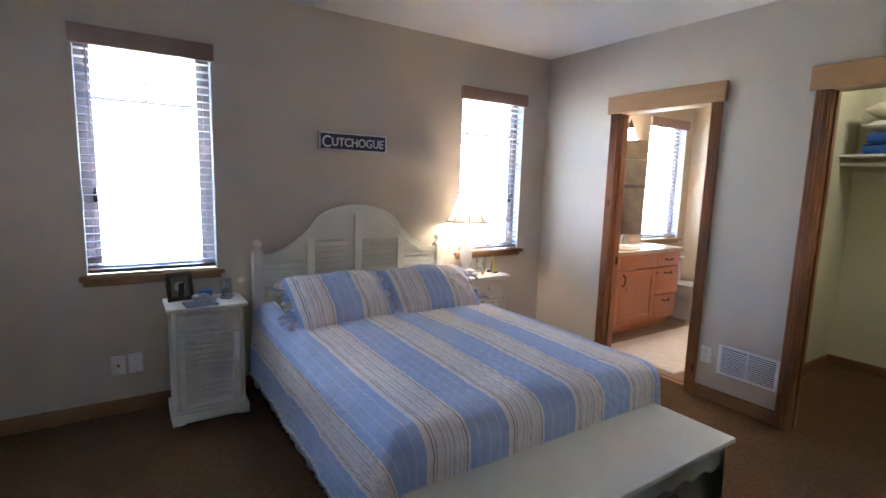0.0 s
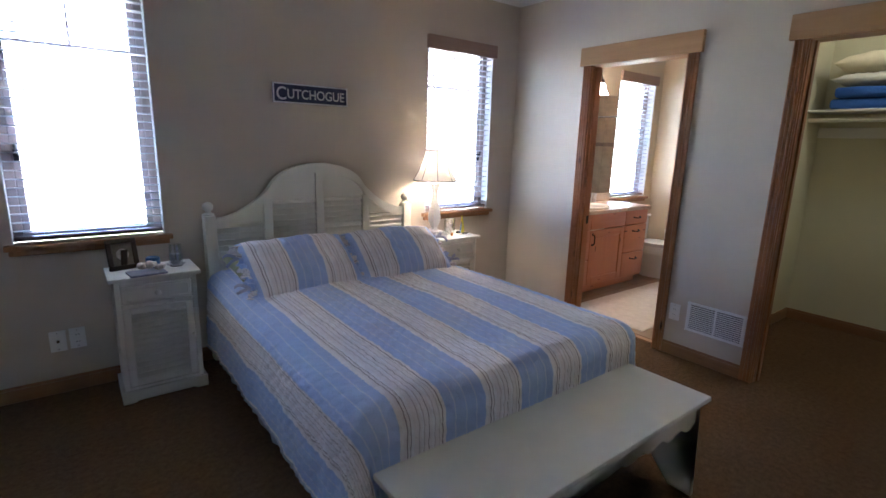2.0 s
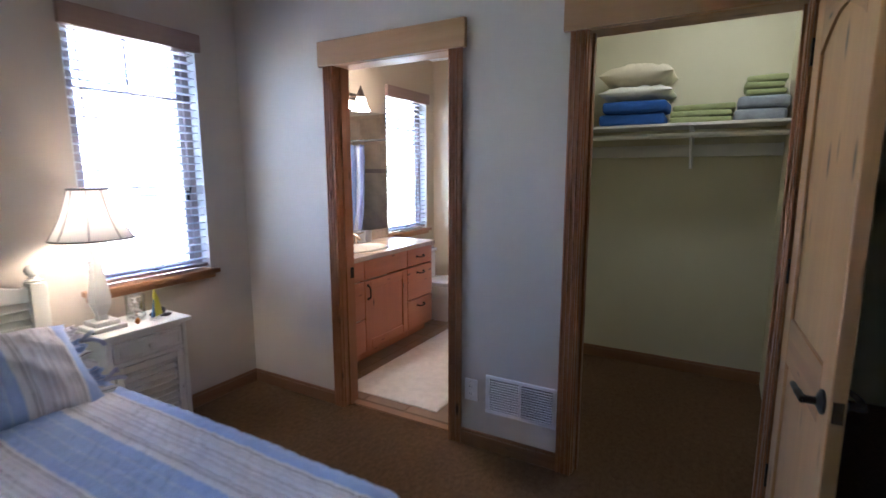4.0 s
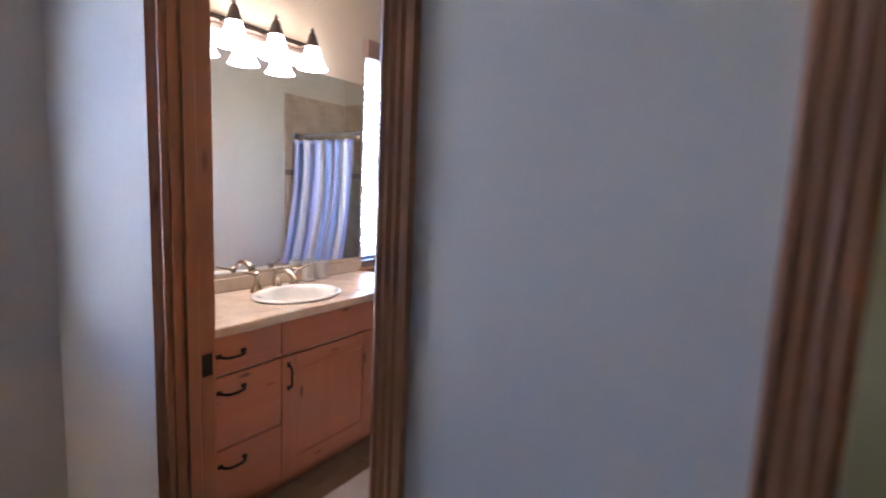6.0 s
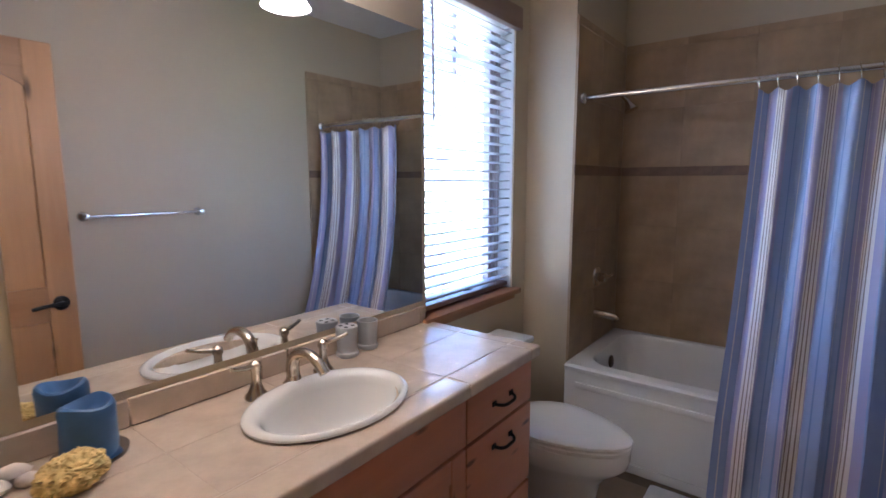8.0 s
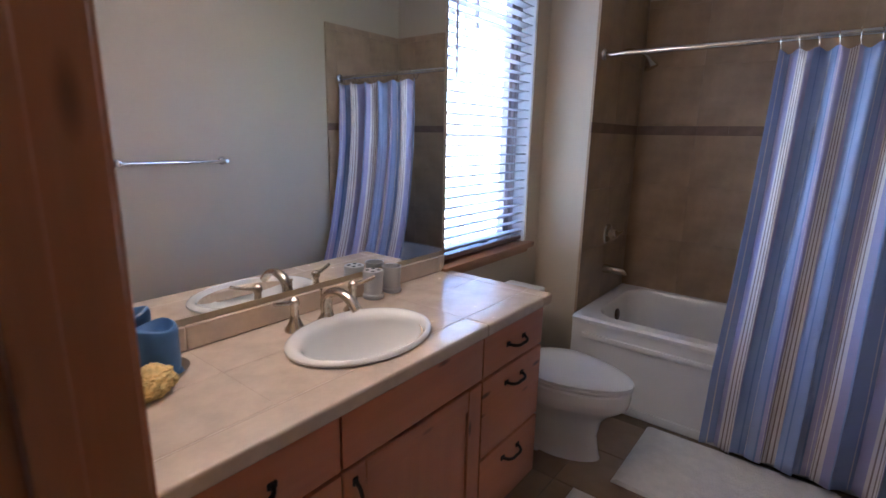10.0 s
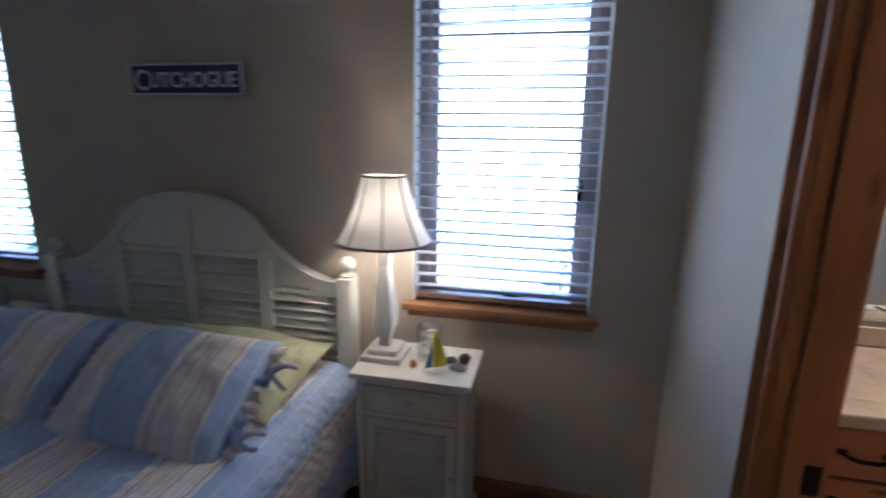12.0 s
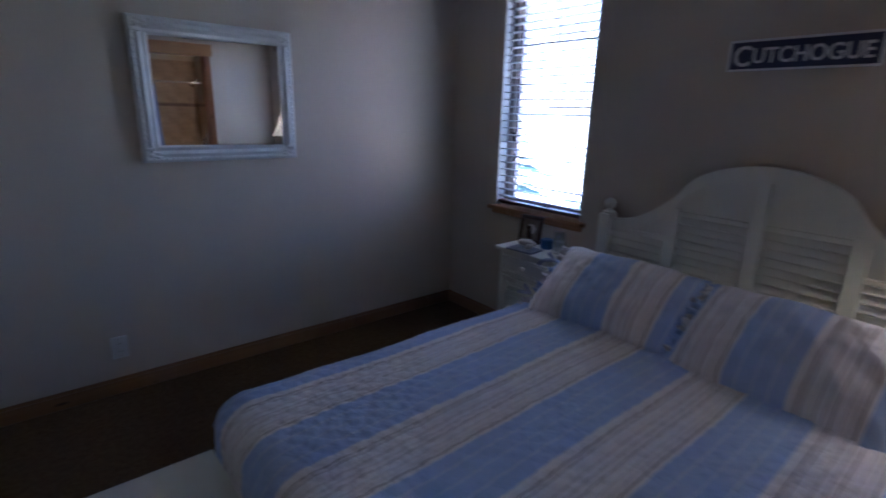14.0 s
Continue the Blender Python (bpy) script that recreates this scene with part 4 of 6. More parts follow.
def sham(at, seed, flip):
    root = thing("pillow", at, "striped blue and sand pillow sham with frilled ends", "pillow", "pillows on the bed")
    sh = 10 * 0.353 + 0.100 + (0.0 if flip else 0.01)
    part("cushion", pillow_mesh(0.63, 0.43, 0.225, seed=seed, shift=sh), SHAM, root)
    for s in (1, -1):
        fr = part("frill", frill_mesh(0.41, 0.075, seed + s, sh + 0.15), SHAM, root, at=pose(s * 0.295, 0, 0, 0, 0, 0 if s > 0 else 180))
        fm = fr.modifiers.new("thick", "SOLIDIFY")
        fm.thickness = 0.003
        for k, y in enumerate((-0.11, 0.10)):
            bm = tube(bend((s * 0.335, y, 0.012), (s * 0.375, y - 0.030, 0.050), (s * 0.400, y - 0.012 - 0.03 * k, 0.004)), 0.008, 8, flat=0.35)
            tube(bend((s * 0.335, y, 0.012), (s * 0.385, y + 0.030, 0.046), (s * 0.395, y + 0.040, -0.012)), 0.008, 8, bm, flat=0.35)
            blob(0.011, 0.011, 0.009, (s * 0.337, y, 0.014), 1, bm=bm)
            part("ribbon_tie", bm, SKIRT, root, "knotted cloth ribbon tie")
    return root


sham(pose(1.115, 2.800, 0.694, 35, 0, 3), 3, False)
sham(pose(1.745, 2.785, 0.694, 35, 0, -3), 8, True)
for x, sd, rz in ((1.125, 21, 4), (1.755, 27, -3)):
    p = part("pillow", pillow_mesh(0.68, 0.44, 0.15, seed=sd), SAGE, None, at=pose(x, 3.035, 0.652, 11, 0, rz))
    tagged(p, "plain sage green pillow behind a striped sham", "pillow", "pillows on the bed")


# ---- nightstands ----
def nightstand(at, w=0.40, d=0.27):
    """Local: back at y=0, front at -d; centred on x."""
    root = thing("nightstand", at, "cream painted nightstand with one drawer and louvred door", "nightstand", "nightstands")
    h = 0.683
    part("top", solid(-w / 2 - 0.012, -d - 0.022, h - 0.022, w / 2 + 0.012, 0.008, h, 0.006, 2), CREAM, root)
    bw = w / 2 - 0.022
    for s in (-1, 1):
        part("side_panel", solid(s * bw - 0.012, -d, 0.06, s * bw + 0.012, 0, h - 0.022, 0.003), CREAM, root)
    part("back_panel", solid(-bw + 0.012, -0.012, 0.06, bw - 0.012, 0, h - 0.022), CREAM, root)
    part("floor_panel", solid(-bw + 0.012, -d, 0.06, bw - 0.012, -0.012, 0.08), CREAM, root)
    for z0, z1 in ((h - 0.045, h - 0.022), (h - 0.165, h - 0.145)):
        part("front_rail", solid(-bw + 0.012, -d, z0, bw - 0.012, -d + 0.02, z1, 0.002), CREAM, root)
    dr = part("drawer", solid(-bw + 0.016, -d - 0.004, h - 0.142, bw - 0.016, -d + 0.015, h - 0.048, 0.004), CREAM, root)
    for a in ((-bw + 0.03, h - 0.066, bw - 0.03, h - 0.060), (-bw + 0.03, h - 0.130, bw - 0.03, h - 0.124), (-bw + 0.03, h - 0.124, -bw + 0.036, h - 0.066), (bw - 0.036, h - 0.124, bw - 0.03, h - 0.066)):
        part("moulding", solid(a[0], -d - 0.008, a[1], a[2], -d - 0.004, a[3], 0.0015), CREAM, dr)
    bm = lathe([(0.008, 0), (0.006, 0.008), (0.015, 0.016), (0.016, 0.022), (0.009, 0.028), (0.001, 0.029)], 16)
    bmesh.ops.rotate(bm, verts=bm.verts, matrix=Matrix.Rotation(radians(90), 3, "X"))
    bmesh.ops.translate(bm, vec=(0, -d - 0.004, h - 0.095), verts=bm.verts)
    part("knob", bm, CREAM, dr)
    z0, z1 = 0.085, h - 0.168
    door = part("door", solid(-bw + 0.016, -d - 0.003, z0, -bw + 0.05, -d + 0.015, z1, 0.003), CREAM, root)
    part("stile", solid(bw - 0.05, -d - 0.003, z0, bw - 0.016, -d + 0.015, z1, 0.003), CREAM, door)
    part("rail", solid(-bw + 0.05, -d - 0.003, z1 - 0.032, bw - 0.05, -d + 0.015, z1, 0.003), CREAM, door)
    part("rail", solid(-bw + 0.05, -d - 0.003, z0, bw - 0.05, -d + 0.015, z0 + 0.035, 0.003), CREAM, door)
    slat = mesh_of("louvre", solid(-bw + 0.05, -0.0140, -0.0030, bw - 0.05, 0.0140, 0.0030, 0.0018), CREAM)
    n = 12
    for i in range(n):
        piece("louvre", slat, door, pose(0, -d + 0.011, z0 + 0.045 + i * (z1 - z0 - 0.087) / (n - 1), 40))
    part("catch", blob(0.008, 0.008, 0.011, (bw - 0.03, -d - 0.010, (z0 + z1) / 2 + 0.02), 2), CREAM, door)
    foot = [(-w / 2 - 0.006, 0), (-w / 2 - 0.006, 0.065), (w / 2 + 0.006, 0.065), (w / 2 + 0.006, 0), (w / 2 - 0.05, 0), (w / 2 - 0.08, 0.018), (-w / 2 + 0.08, 0.018), (-w / 2 + 0.05, 0)]
    part("plinth", slab(foot, -d - 0.018, -d + 0.002), CREAM, root)
    for s in (-1, 1):
        a = s * (w / 2 - 0.003)
        part("plinth", solid(a - 0.009, -d + 0.002, 0, a + 0.009, 0.0, 0.065, 0.003), CREAM, root)
    return root


nightstand(pose(0.420, 3.335, 0))
nightstand(pose(2.455, 3.335, 0))


# ---- bench at the bed's foot ----
def bench():
    x0, x1, y0, y1, h = 0.735, 2.072, 0.957, 1.330, 0.430
    root = thing("bench", pose((x0 + x1) / 2, y0, 0), "cream painted wooden bench with scalloped apron", "bench")
    w, d = (x1 - x0) / 2, y1 - y0
    part("top", solid(-w, 0, h - 0.022, w, d, h, 0.007, 2), CREAM, root)
    def scallop():
        pts = [(-w + 0.05, h - 0.022), (w - 0.05, h - 0.022), (w - 0.05, h - 0.10)]
        n = 9
        span = 2 * (w - 0.05)
        for i in range(n):
            a = w - 0.05 - span * i / n
            c = abs((i + 0.5) / n - 0.5) * 2
            depth = 0.085 - 0.03 * (1 - c)
            for k in range(1, 9):
                u = k / 9
                pts.append((a - span / n * u, h - 0.022 - depth - 0.034 * math.sin(math.pi * u) + 0.014))
        pts.append((-w + 0.05, h - 0.10))
        return pts
    part("apron", slab(scallop(), 0.022, 0.040), CREAM, root)
    part("apron", slab(scallop(), d - 0.040, d - 0.022), CREAM, root)
    for s in (-1, 1):
        bm = bmesh.new()
        left, right = [], []
        n = 18
        for i in range(n + 1):
            t = i / n
            z = (h - 0.022) * (1 - t)
            half = d / 2 - 0.02 - 0.075 * math.sin(math.pi * min(1, t * 1.15)) ** 1.0 + 0.02 * t
            left.append(d / 2 - half), right.append(d / 2 + half)
        out = [(y, (h - 0.022) * (1 - i / n)) for i, y in enumerate(left)]
        mid = [(d / 2 - 0.09, 0), (d / 2 - 0.06, 0.07), (d / 2, 0.10), (d / 2 + 0.06, 0.07), (d / 2 + 0.09, 0)]
        out += mid + [(y, (h - 0.022) * (1 - i / n)) for i, y in reversed(list(enumerate(right)))]
        slab(out, -0.011, 0.011, bm)
        part("end_panel", bm, CREAM, root, at=pose(s * (w - 0.055), 0, 0, 0, 0, 0) @ Matrix(((0, 1, 0, 0), (1, 0, 0, 0), (0, 0, 1, 0), (0, 0, 0, 1))))
    return root


bench()


# ---- table lamp ----
def table_lamp():
    cx, cy, z = 2.325, 3.205, 0.683
    root = thing("table_lamp", pose(cx, cy, z), "white tapered table lamp with pleated bell shade, lit", "lamp")
    part("foot", solid(-0.075, -0.075, 0, 0.075, 0.075, 0.022, 0.006, 2), LAMP_WHITE, root)
    part("plinth", solid(-0.055, -0.055, 0.022, 0.055, 0.055, 0.045, 0.006, 2), LAMP_WHITE, root)
    part("column", lathe([(0.021, 0.045), (0.018, 0.07), (0.033, 0.12), (0.035, 0.15), (0.017, 0.32), (0.016, 0.345), (0.026, 0.395), (0.028, 0.408), (0.014, 0.413)], square=True, bm=None), LAMP_WHITE, root, smooth=False)
    part("stem", tube([(0, 0, 0.385), (0, 0, 0.62)], 0.006, 10), NICKEL, root)
    z0, z1, r0, r1 = 0.430, 0.655, 0.163, 0.075
    n, m = 48, 10
    bm = bmesh.new()
    rings = []
    for j in range(m + 1):
        t = j / m
        r = r0 + (r1 - r0) * t - 0.012 * math.sin(math.pi * t)
        rings.append([bm.verts.new((r * (1 + 0.006 * math.cos(8 * 2 * math.pi * i / n)) * math.cos(2 * math.pi * i / n), r * (1 + 0.006 * math.cos(8 * 2 * math.pi * i / n)) * math.sin(2 * math.pi * i / n), z0 + (z1 - z0) * t)) for i in range(n)])
    ring_faces(bm, rings, cap=False)
    shade = part("shade", bm, SHADE, root, "cream cloth bell shade with dark ribs")
    for r, zz in ((r0 + 0.001, z0), (r1 + 0.001, z1)):
        pts = [(r * math.cos(a), r * math.sin(a), zz) for a in (2 * math.pi * i / 40 for i in range(41))]
        part("trim_ring", tube(pts, 0.0045, 6), SHADE_TRIM, shade)
    for i in range(8):
        a = 2 * math.pi * (i + 0.35) / 8
        pts = []
        for j in range(m + 1):
            t = j / m
            r = r0 + (r1 - r0) * t - 0.012 * math.sin(math.pi * t) + 0.001
            pts.append((r * math.cos(a), r * math.sin(a), z0 + (z1 - z0) * t))
        part("rib", tube(pts, 0.0028, 6), SHADE_TRIM, shade)
    for k in range(3):
        a = 2 * math.pi * k / 3
        part("spider_arm", tube([(0, 0, 0.615), (0.075 * math.cos(a), 0.075 * math.sin(a), 0.65)], 0.002, 6), NICKEL, shade)
    part("bulb", blob(0.028, 0.028, 0.038, (0, 0, 0.535), 2), BULB, root, "glowing warm bulb")
    return root


table_lamp()


# ---- small things on the nightstands ----
NS = 0.683


def picture_frame():
    root = thing("picture_frame", pose(0.300, 3.235, NS, 0, 0, 14), "dark wooden picture frame with a pale shell print", "picture frame")
    tilt = pose(0, 0, 0.002, -12)
    w, h = 0.072, 0.165
    for a in ((-w, 0, w, 0.024), (-w, h - 0.024, w, h), (-w, 0.024, -w + 0.024, h - 0.024), (w - 0.024, 0.024, w, h - 0.024)):
        part("frame_rail", solid(a[0], -0.010, a[1], a[2], 0.006, a[3], 0.003), DARKWOOD, root, at=tilt)
    part("print", solid(-w + 0.02, -0.002, 0.02, w - 0.02, 0.002, h - 0.02), PHOTO, root, at=tilt)
    bm = lathe([(0.030, 0), (0.030, 0.002), (0.012, 0.004)], 20)
    bmesh.ops.rotate(bm, verts=bm.verts, matrix=Matrix.Rotation(radians(90), 3, "X"))
    bmesh.ops.translate(bm, vec=(0, -0.003, h / 2), verts=bm.verts)
    part("shell_disc", bm, SHELL, root, at=tilt)
    part("shell_eye", blob(0.008, 0.003, 0.011, (0, -0.007, h / 2), 1), DARKHOLE, root, at=tilt)
    part("easel_leg", solid(-0.015, 0.004, 0.0, 0.015, 0.008, 0.11), DARKWOOD, root, at=pose(0, 0.005, 0.003, 14))


picture_frame()
tagged(part("magazine", solid(-0.085, -0.06, 0, 0.085, 0.06, 0.010, 0.002), BOOK, None, at=pose(0.385, 3.10, NS, 0, 0, 6)), "grey-blue glossy magazine lying on the nightstand", "magazine")
tagged(part("candle", lathe([(0.033, 0), (0.035, 0.012), (0.035, 0.05), (0.030, 0.056), (0.008, 0.052)], 22), WAX_BLUE, None, at=pose(0.432, 3.235, NS)), "short blue wax candle", "candle")
hur = thing("candle_holder", pose(0.540, 3.205, NS), "glass candle holder on a white saucer", "candle holder")
part("saucer", lathe([(0.030, 0), (0.046, 0.010), (0.044, 0.013), (0.028, 0.006)], 24), PORCELAIN, hur)
part("chimney", lathe([(0.032, 0.012), (0.036, 0.05), (0.030, 0.115), (0.031, 0.12), (0.027, 0.118), (0.032, 0.05), (0.028, 0.016)], 24), GLASS, hur, "clear glass chimney")
part("candle", lathe([(0.024, 0.012), (0.024, 0.068), (0.004, 0.066)], 18), CUP, hur, "grey pillar candle")
for x, y, r, a in ((0.375, 3.09, 0.026, 20), (0.425, 3.10, 0.030, 70), (0.452, 3.075, 0.022, 140)):
    bm = bmesh.new()
    pts = [(r * (1.2 - 0.16 * k) * math.cos(k * 0.75), r * (1.2 - 0.16 * k) * math.sin(k * 0.75), r * 0.8 + 0.004 * k) for k in range(7)]
    tube(pts, [r * 0.25, r * 0.55, r * 0.75, r * 0.7, r * 0.5, r * 0.3, r * 0.08], 10, bm)
    tagged(part("seashell", bm, SHELL, None, at=pose(x, y, NS + 0.011, 0, 0, a)), "pale curled seashell on a magazine", "seashell", "seashells")

jar = thing("glass_jar", pose(2.485, 3.215, NS), "clear glass jar of shells on the nightstand", "jar")
part("glass", lathe([(0.041, 0), (0.044, 0.007), (0.044, 0.120), (0.046, 0.126), (0.042, 0.126), (0.040, 0.012), (0.002, 0.009)], 24), GLASS, jar, "clear glass")
rng = random.Random(5)
bm = bmesh.new()
for k in range(16):
    a, r = rng.uniform(0, 6.28), rng.uniform(0.004, 0.024)
    blob(0.015, 0.012, 0.010, (r * math.cos(a), r * math.sin(a), 0.018 + 0.006 * k), 1, 0.3, bm=bm)
part("shells", bm, SHELL, jar, "small pale shells")
boat = thing("toy_sailboat", pose(2.535, 3.120, NS, 0, 0, 25), "small glass sailboat with a yellow sail", "ornament")
part("hull", blob(0.052, 0.020, 0.014, (0, 0, 0.014), 2), GLASS, boat, "clear glass hull")
sail = [(-0.012, 0.02), (0.034, 0.024), (0.030, 0.06), (0.014, 0.115), (-0.008, 0.158), (-0.012, 0.13)]
part("sail", slab(sail, -0.004, 0.004), YELLOW, boat, "yellow sail")
part("jib", slab([(-0.040, 0.022), (-0.017, 0.022), (-0.015, 0.11)], -0.003, 0.003), WAX_BLUE, boat, "blue jib")
tagged(part("resin_figure", blob(0.012, 0.009, 0.016, (0, 0, 0.016), 2, 0.25), ORANGE, None, at=pose(2.448, 3.135, NS)), "small amber resin ornament", "ornament")
for x, y, sx, sy, sz, a in ((2.565, 3.205, 0.026, 0.017, 0.012, 20), (2.615, 3.215, 0.024, 0.018, 0.019, 50), (2.600, 3.155, 0.032, 0.020, 0.008, 5)):
    tagged(part("pebble", blob(sx, sy, sz, (0, 0, sz * 0.92), 2, 0.18), STONE, None, at=pose(x, y, NS, 0, 0, a)), "dark smooth pebble on the nightstand", "pebble", "pebbles")


# ---- closet ----
shelf = thing("closet_shelf", pose(CLOSET_E, 0, 1.69), "white wooden closet shelf with hanging rod", "shelf")
part("board", solid(-0.34, CLOSET_S, 0, 0.0, CLOSET_N, 0.018, 0.003), SHELF_WHITE, shelf)
part("cleat", solid(-0.018, CLOSET_S, -0.18, 0.0, CLOSET_N, -0.10, 0.003), SHELF_WHITE, shelf)
part("hanging_rod", tube([(-0.285, CLOSET_S, -0.055), (-0.285, CLOSET_N, -0.055)], 0.016, 16), SHELF_WHITE, shelf, "white hanging rod")
for y in (0.91,):
    bm = solid(-0.30, y - 0.012, -0.012, -0.002, y + 0.012, 0.0, 0.002)
    box(bm, -0.022, y - 0.012, -0.26, -0.018, y + 0.012, -0.012)
    tube(bend((-0.02, y, -0.25), (-0.14, y, -0.2), (-0.29, y, -0.012)), 0.007, 8, bm)
    tube([(-0.285 + 0.026 * math.cos(a), y, -0.062 + 0.026 * math.sin(a)) for a in (math.pi + math.pi * k / 10 for k in range(11))], 0.006, 8, bm)
    part("bracket", bm, SHELF_WHITE, shelf, "white steel shelf bracket")


def folded(name, x, y, z, w, d, layers, material, label, thick=0.05, seed=1):
    """Folded cloth: rounded layers one above the other, one thing."""
    root = thing(name, pose(x, y, z), label, "bedding", "closet bedding")
    rng = random.Random(seed)
    for k in range(layers):
        bm = solid(-d / 2, -w / 2, 0.0, d / 2, w / 2, thick * 0.97, thick * 0.42, 3)
        bmesh.ops.subdivide_edges(bm, edges=bm.edges[:], cuts=2, use_grid_fill=True)
        for v in bm.verts:
            v.co.z += 0.006 * noise.noise(v.co * 9 + Vector((seed, k, 0))) * (1 if v.co.z > thick * 0.3 else 0)
            v.co.y += 0.008 * noise.noise(v.co * 6 + Vector((k, seed, 3)))
        part("fold", bm, material, root, at=pose(rng.uniform(-0.01, 0.01), rng.uniform(-0.012, 0.012), k * thick))
    return root


SH = 1.69 + 0.018
folded("folded_blanket", 4.75, 1.255, SH, 0.40, 0.30, 2, BLUE_CLOTH, "folded royal blue blanket on the closet shelf", 0.078, 2)
for k, (mat_, lab, zz, tt) in enumerate(((WHITE_CLOTH, "white bed pillow on a folded blanket", SH + 0.205, 0.10), (CREAM_CLOTH, "plump cream bed pillow on the pile", SH + 0.315, 0.15))):
    tagged(part("pillow", pillow_mesh(0.45, 0.36, tt, seed=40 + k), mat_, None, at=pose(4.75, 1.245, zz, 0, 0, 90)), lab, "pillow", "closet bedding")
folded("folded_towels", 4.76, 0.86, SH, 0.34, 0.28, 3, GREEN_CLOTH, "stack of folded sage green towels", 0.036, 3)
folded("folded_towels", 4.76, 0.545, SH, 0.26, 0.28, 2, GREY_CLOTH, "folded grey-blue towels on the shelf", 0.07, 6)
folded("folded_towels", 4.76, 0.535, SH + 0.142, 0.20, 0.26, 3, GREEN_CLOTH, "folded green towels on top of grey ones", 0.036, 9)
# Unseen lamp added for the closet's yellowish light; its form and place are assumed.
cl = thing("unseen_ceiling_light", pose(4.2, 0.75, TOP), "assumed closet ceiling light out of view, lit", "lamp")
part("base", lathe([(0.11, -0.02), (0.11, 0.0)], 28), SHELF_WHITE, cl)
part("diffuser", lathe([(0.02, -0.095), (0.07, -0.085), (0.10, -0.055), (0.105, -0.02)], 28), lit("closet_diffuser", (1.0, 0.93, 0.70), 0.8), cl, "glowing frosted diffuser")


# ---- bathroom ----
VX0, VX1, VF, VB, VH = BATH_X0 + 0.012, 4.850, 2.925, NORTH - 0.010, 0.820


def pull(at, length, upright=False):
    """A curved iron drawer pull."""
    l = length / 2
    pts = bend((-l, 0, 0), (-l * 0.9, -0.036, -0.004), (0, -0.028, -0.006), 6)[:-1] + bend((0, -0.028, -0.006), (l * 0.9, -0.036, -0.004), (l, 0, 0), 6)
    bm = tube(pts, 0.0052, 8)
    for s in (-1, 1):
        box(bm, s * l - 0.011, -0.005, -0.008, s * l + 0.011, 0.001, 0.008, 0.002)
    if upright:
        bmesh.ops.rotate(bm, verts=bm.verts, matrix=Matrix.Rotation(radians(90), 3, "Y"))
    bmesh.ops.translate(bm, vec=at, verts=bm.verts)
    return bm


def vanity():
    root = thing("vanity_cabinet", pose(VX0, VF, 0), "knotty alder bathroom vanity with drawers and black pulls", "cabinet")
    w, d, top = VX1 - VX0, VB - VF, VH - 0.03
    for x in (0.0, w - 0.018):
        part("side_panel", solid(x, 0.0, 0.0 if x < 0.1 else 0.09, x + 0.018, d, top, 0.002), ALDER_Z, root)
    part("floor_panel", solid(0.018, 0.02, 0.09, w - 0.018, d, 0.108), ALDER_X, root)
    part("toe_kick", solid(0.0, 0.065, 0.0, w, 0.083, 0.09), ALDER_X, root, "dark recessed toe kick")
    b0, b1 = 0.463, 1.016
    for x in (0.0, b0 - 0.01, b1 - 0.01, w - 0.02):
        part("face_stile", solid(x, -0.002, 0.085, x + 0.02, 0.016, top, 0.001), ALDER_Z, root)
    part("face_rail", solid(0.0, 0.0, top - 0.018, w, 0.015, top, 0.001), ALDER_X, root)
    part("face_rail", solid(0.0, 0.0, 0.085, w, 0.015, 0.105, 0.001), ALDER_X, root)
    g, f = 0.0022, -0.020
    rows = [(0.640, top - 0.008), (0.355, 0.630), (0.105, 0.345)]
    for a, b in ((0.02, b0), (b1, w - 0.006)):
        for z0, z1 in rows:
            dr = part("drawer", solid(a + g, f, z0, b - g, -0.001, z1, 0.004, 2), ALDER_X, root)
            part("handle", pull(((a + b) / 2, f, (z0 + z1) / 2 if z1 - z0 < 0.17 else z1 - 0.056), 0.10), BLACK_IRON, dr, "black iron pull")
    part("false_front", solid(b0 + g, f, 0.640, b1 - g, -0.001, top - 0.008, 0.004, 2), ALDER_X, root)
    door = part("door", solid(b0 + g, f, 0.105, b0 + 0.07, -0.001, 0.630, 0.003), ALDER_Z, root)
    part("stile", solid(b1 - 0.07, f, 0.105, b1 - g, -0.001, 0.630, 0.003), ALDER_Z, door)
    part("rail", solid(b0 + 0.07, f, 0.560, b1 - 0.07, -0.001, 0.630, 0.003), ALDER_X, door)
    part("rail", solid(b0 + 0.07, f, 0.105, b1 - 0.07, -0.001, 0.175, 0.003), ALDER_X, door)
    part("panel", solid(b0 + 0.065, f + 0.009, 0.17, b1 - 0.065, -0.004, 0.565, 0.002), ALDER_Z, door)
    part("handle", pull((b0 + 0.035, f, 0.545), 0.10, True), BLACK_IRON, door, "black iron pull")
    return root


vanity()


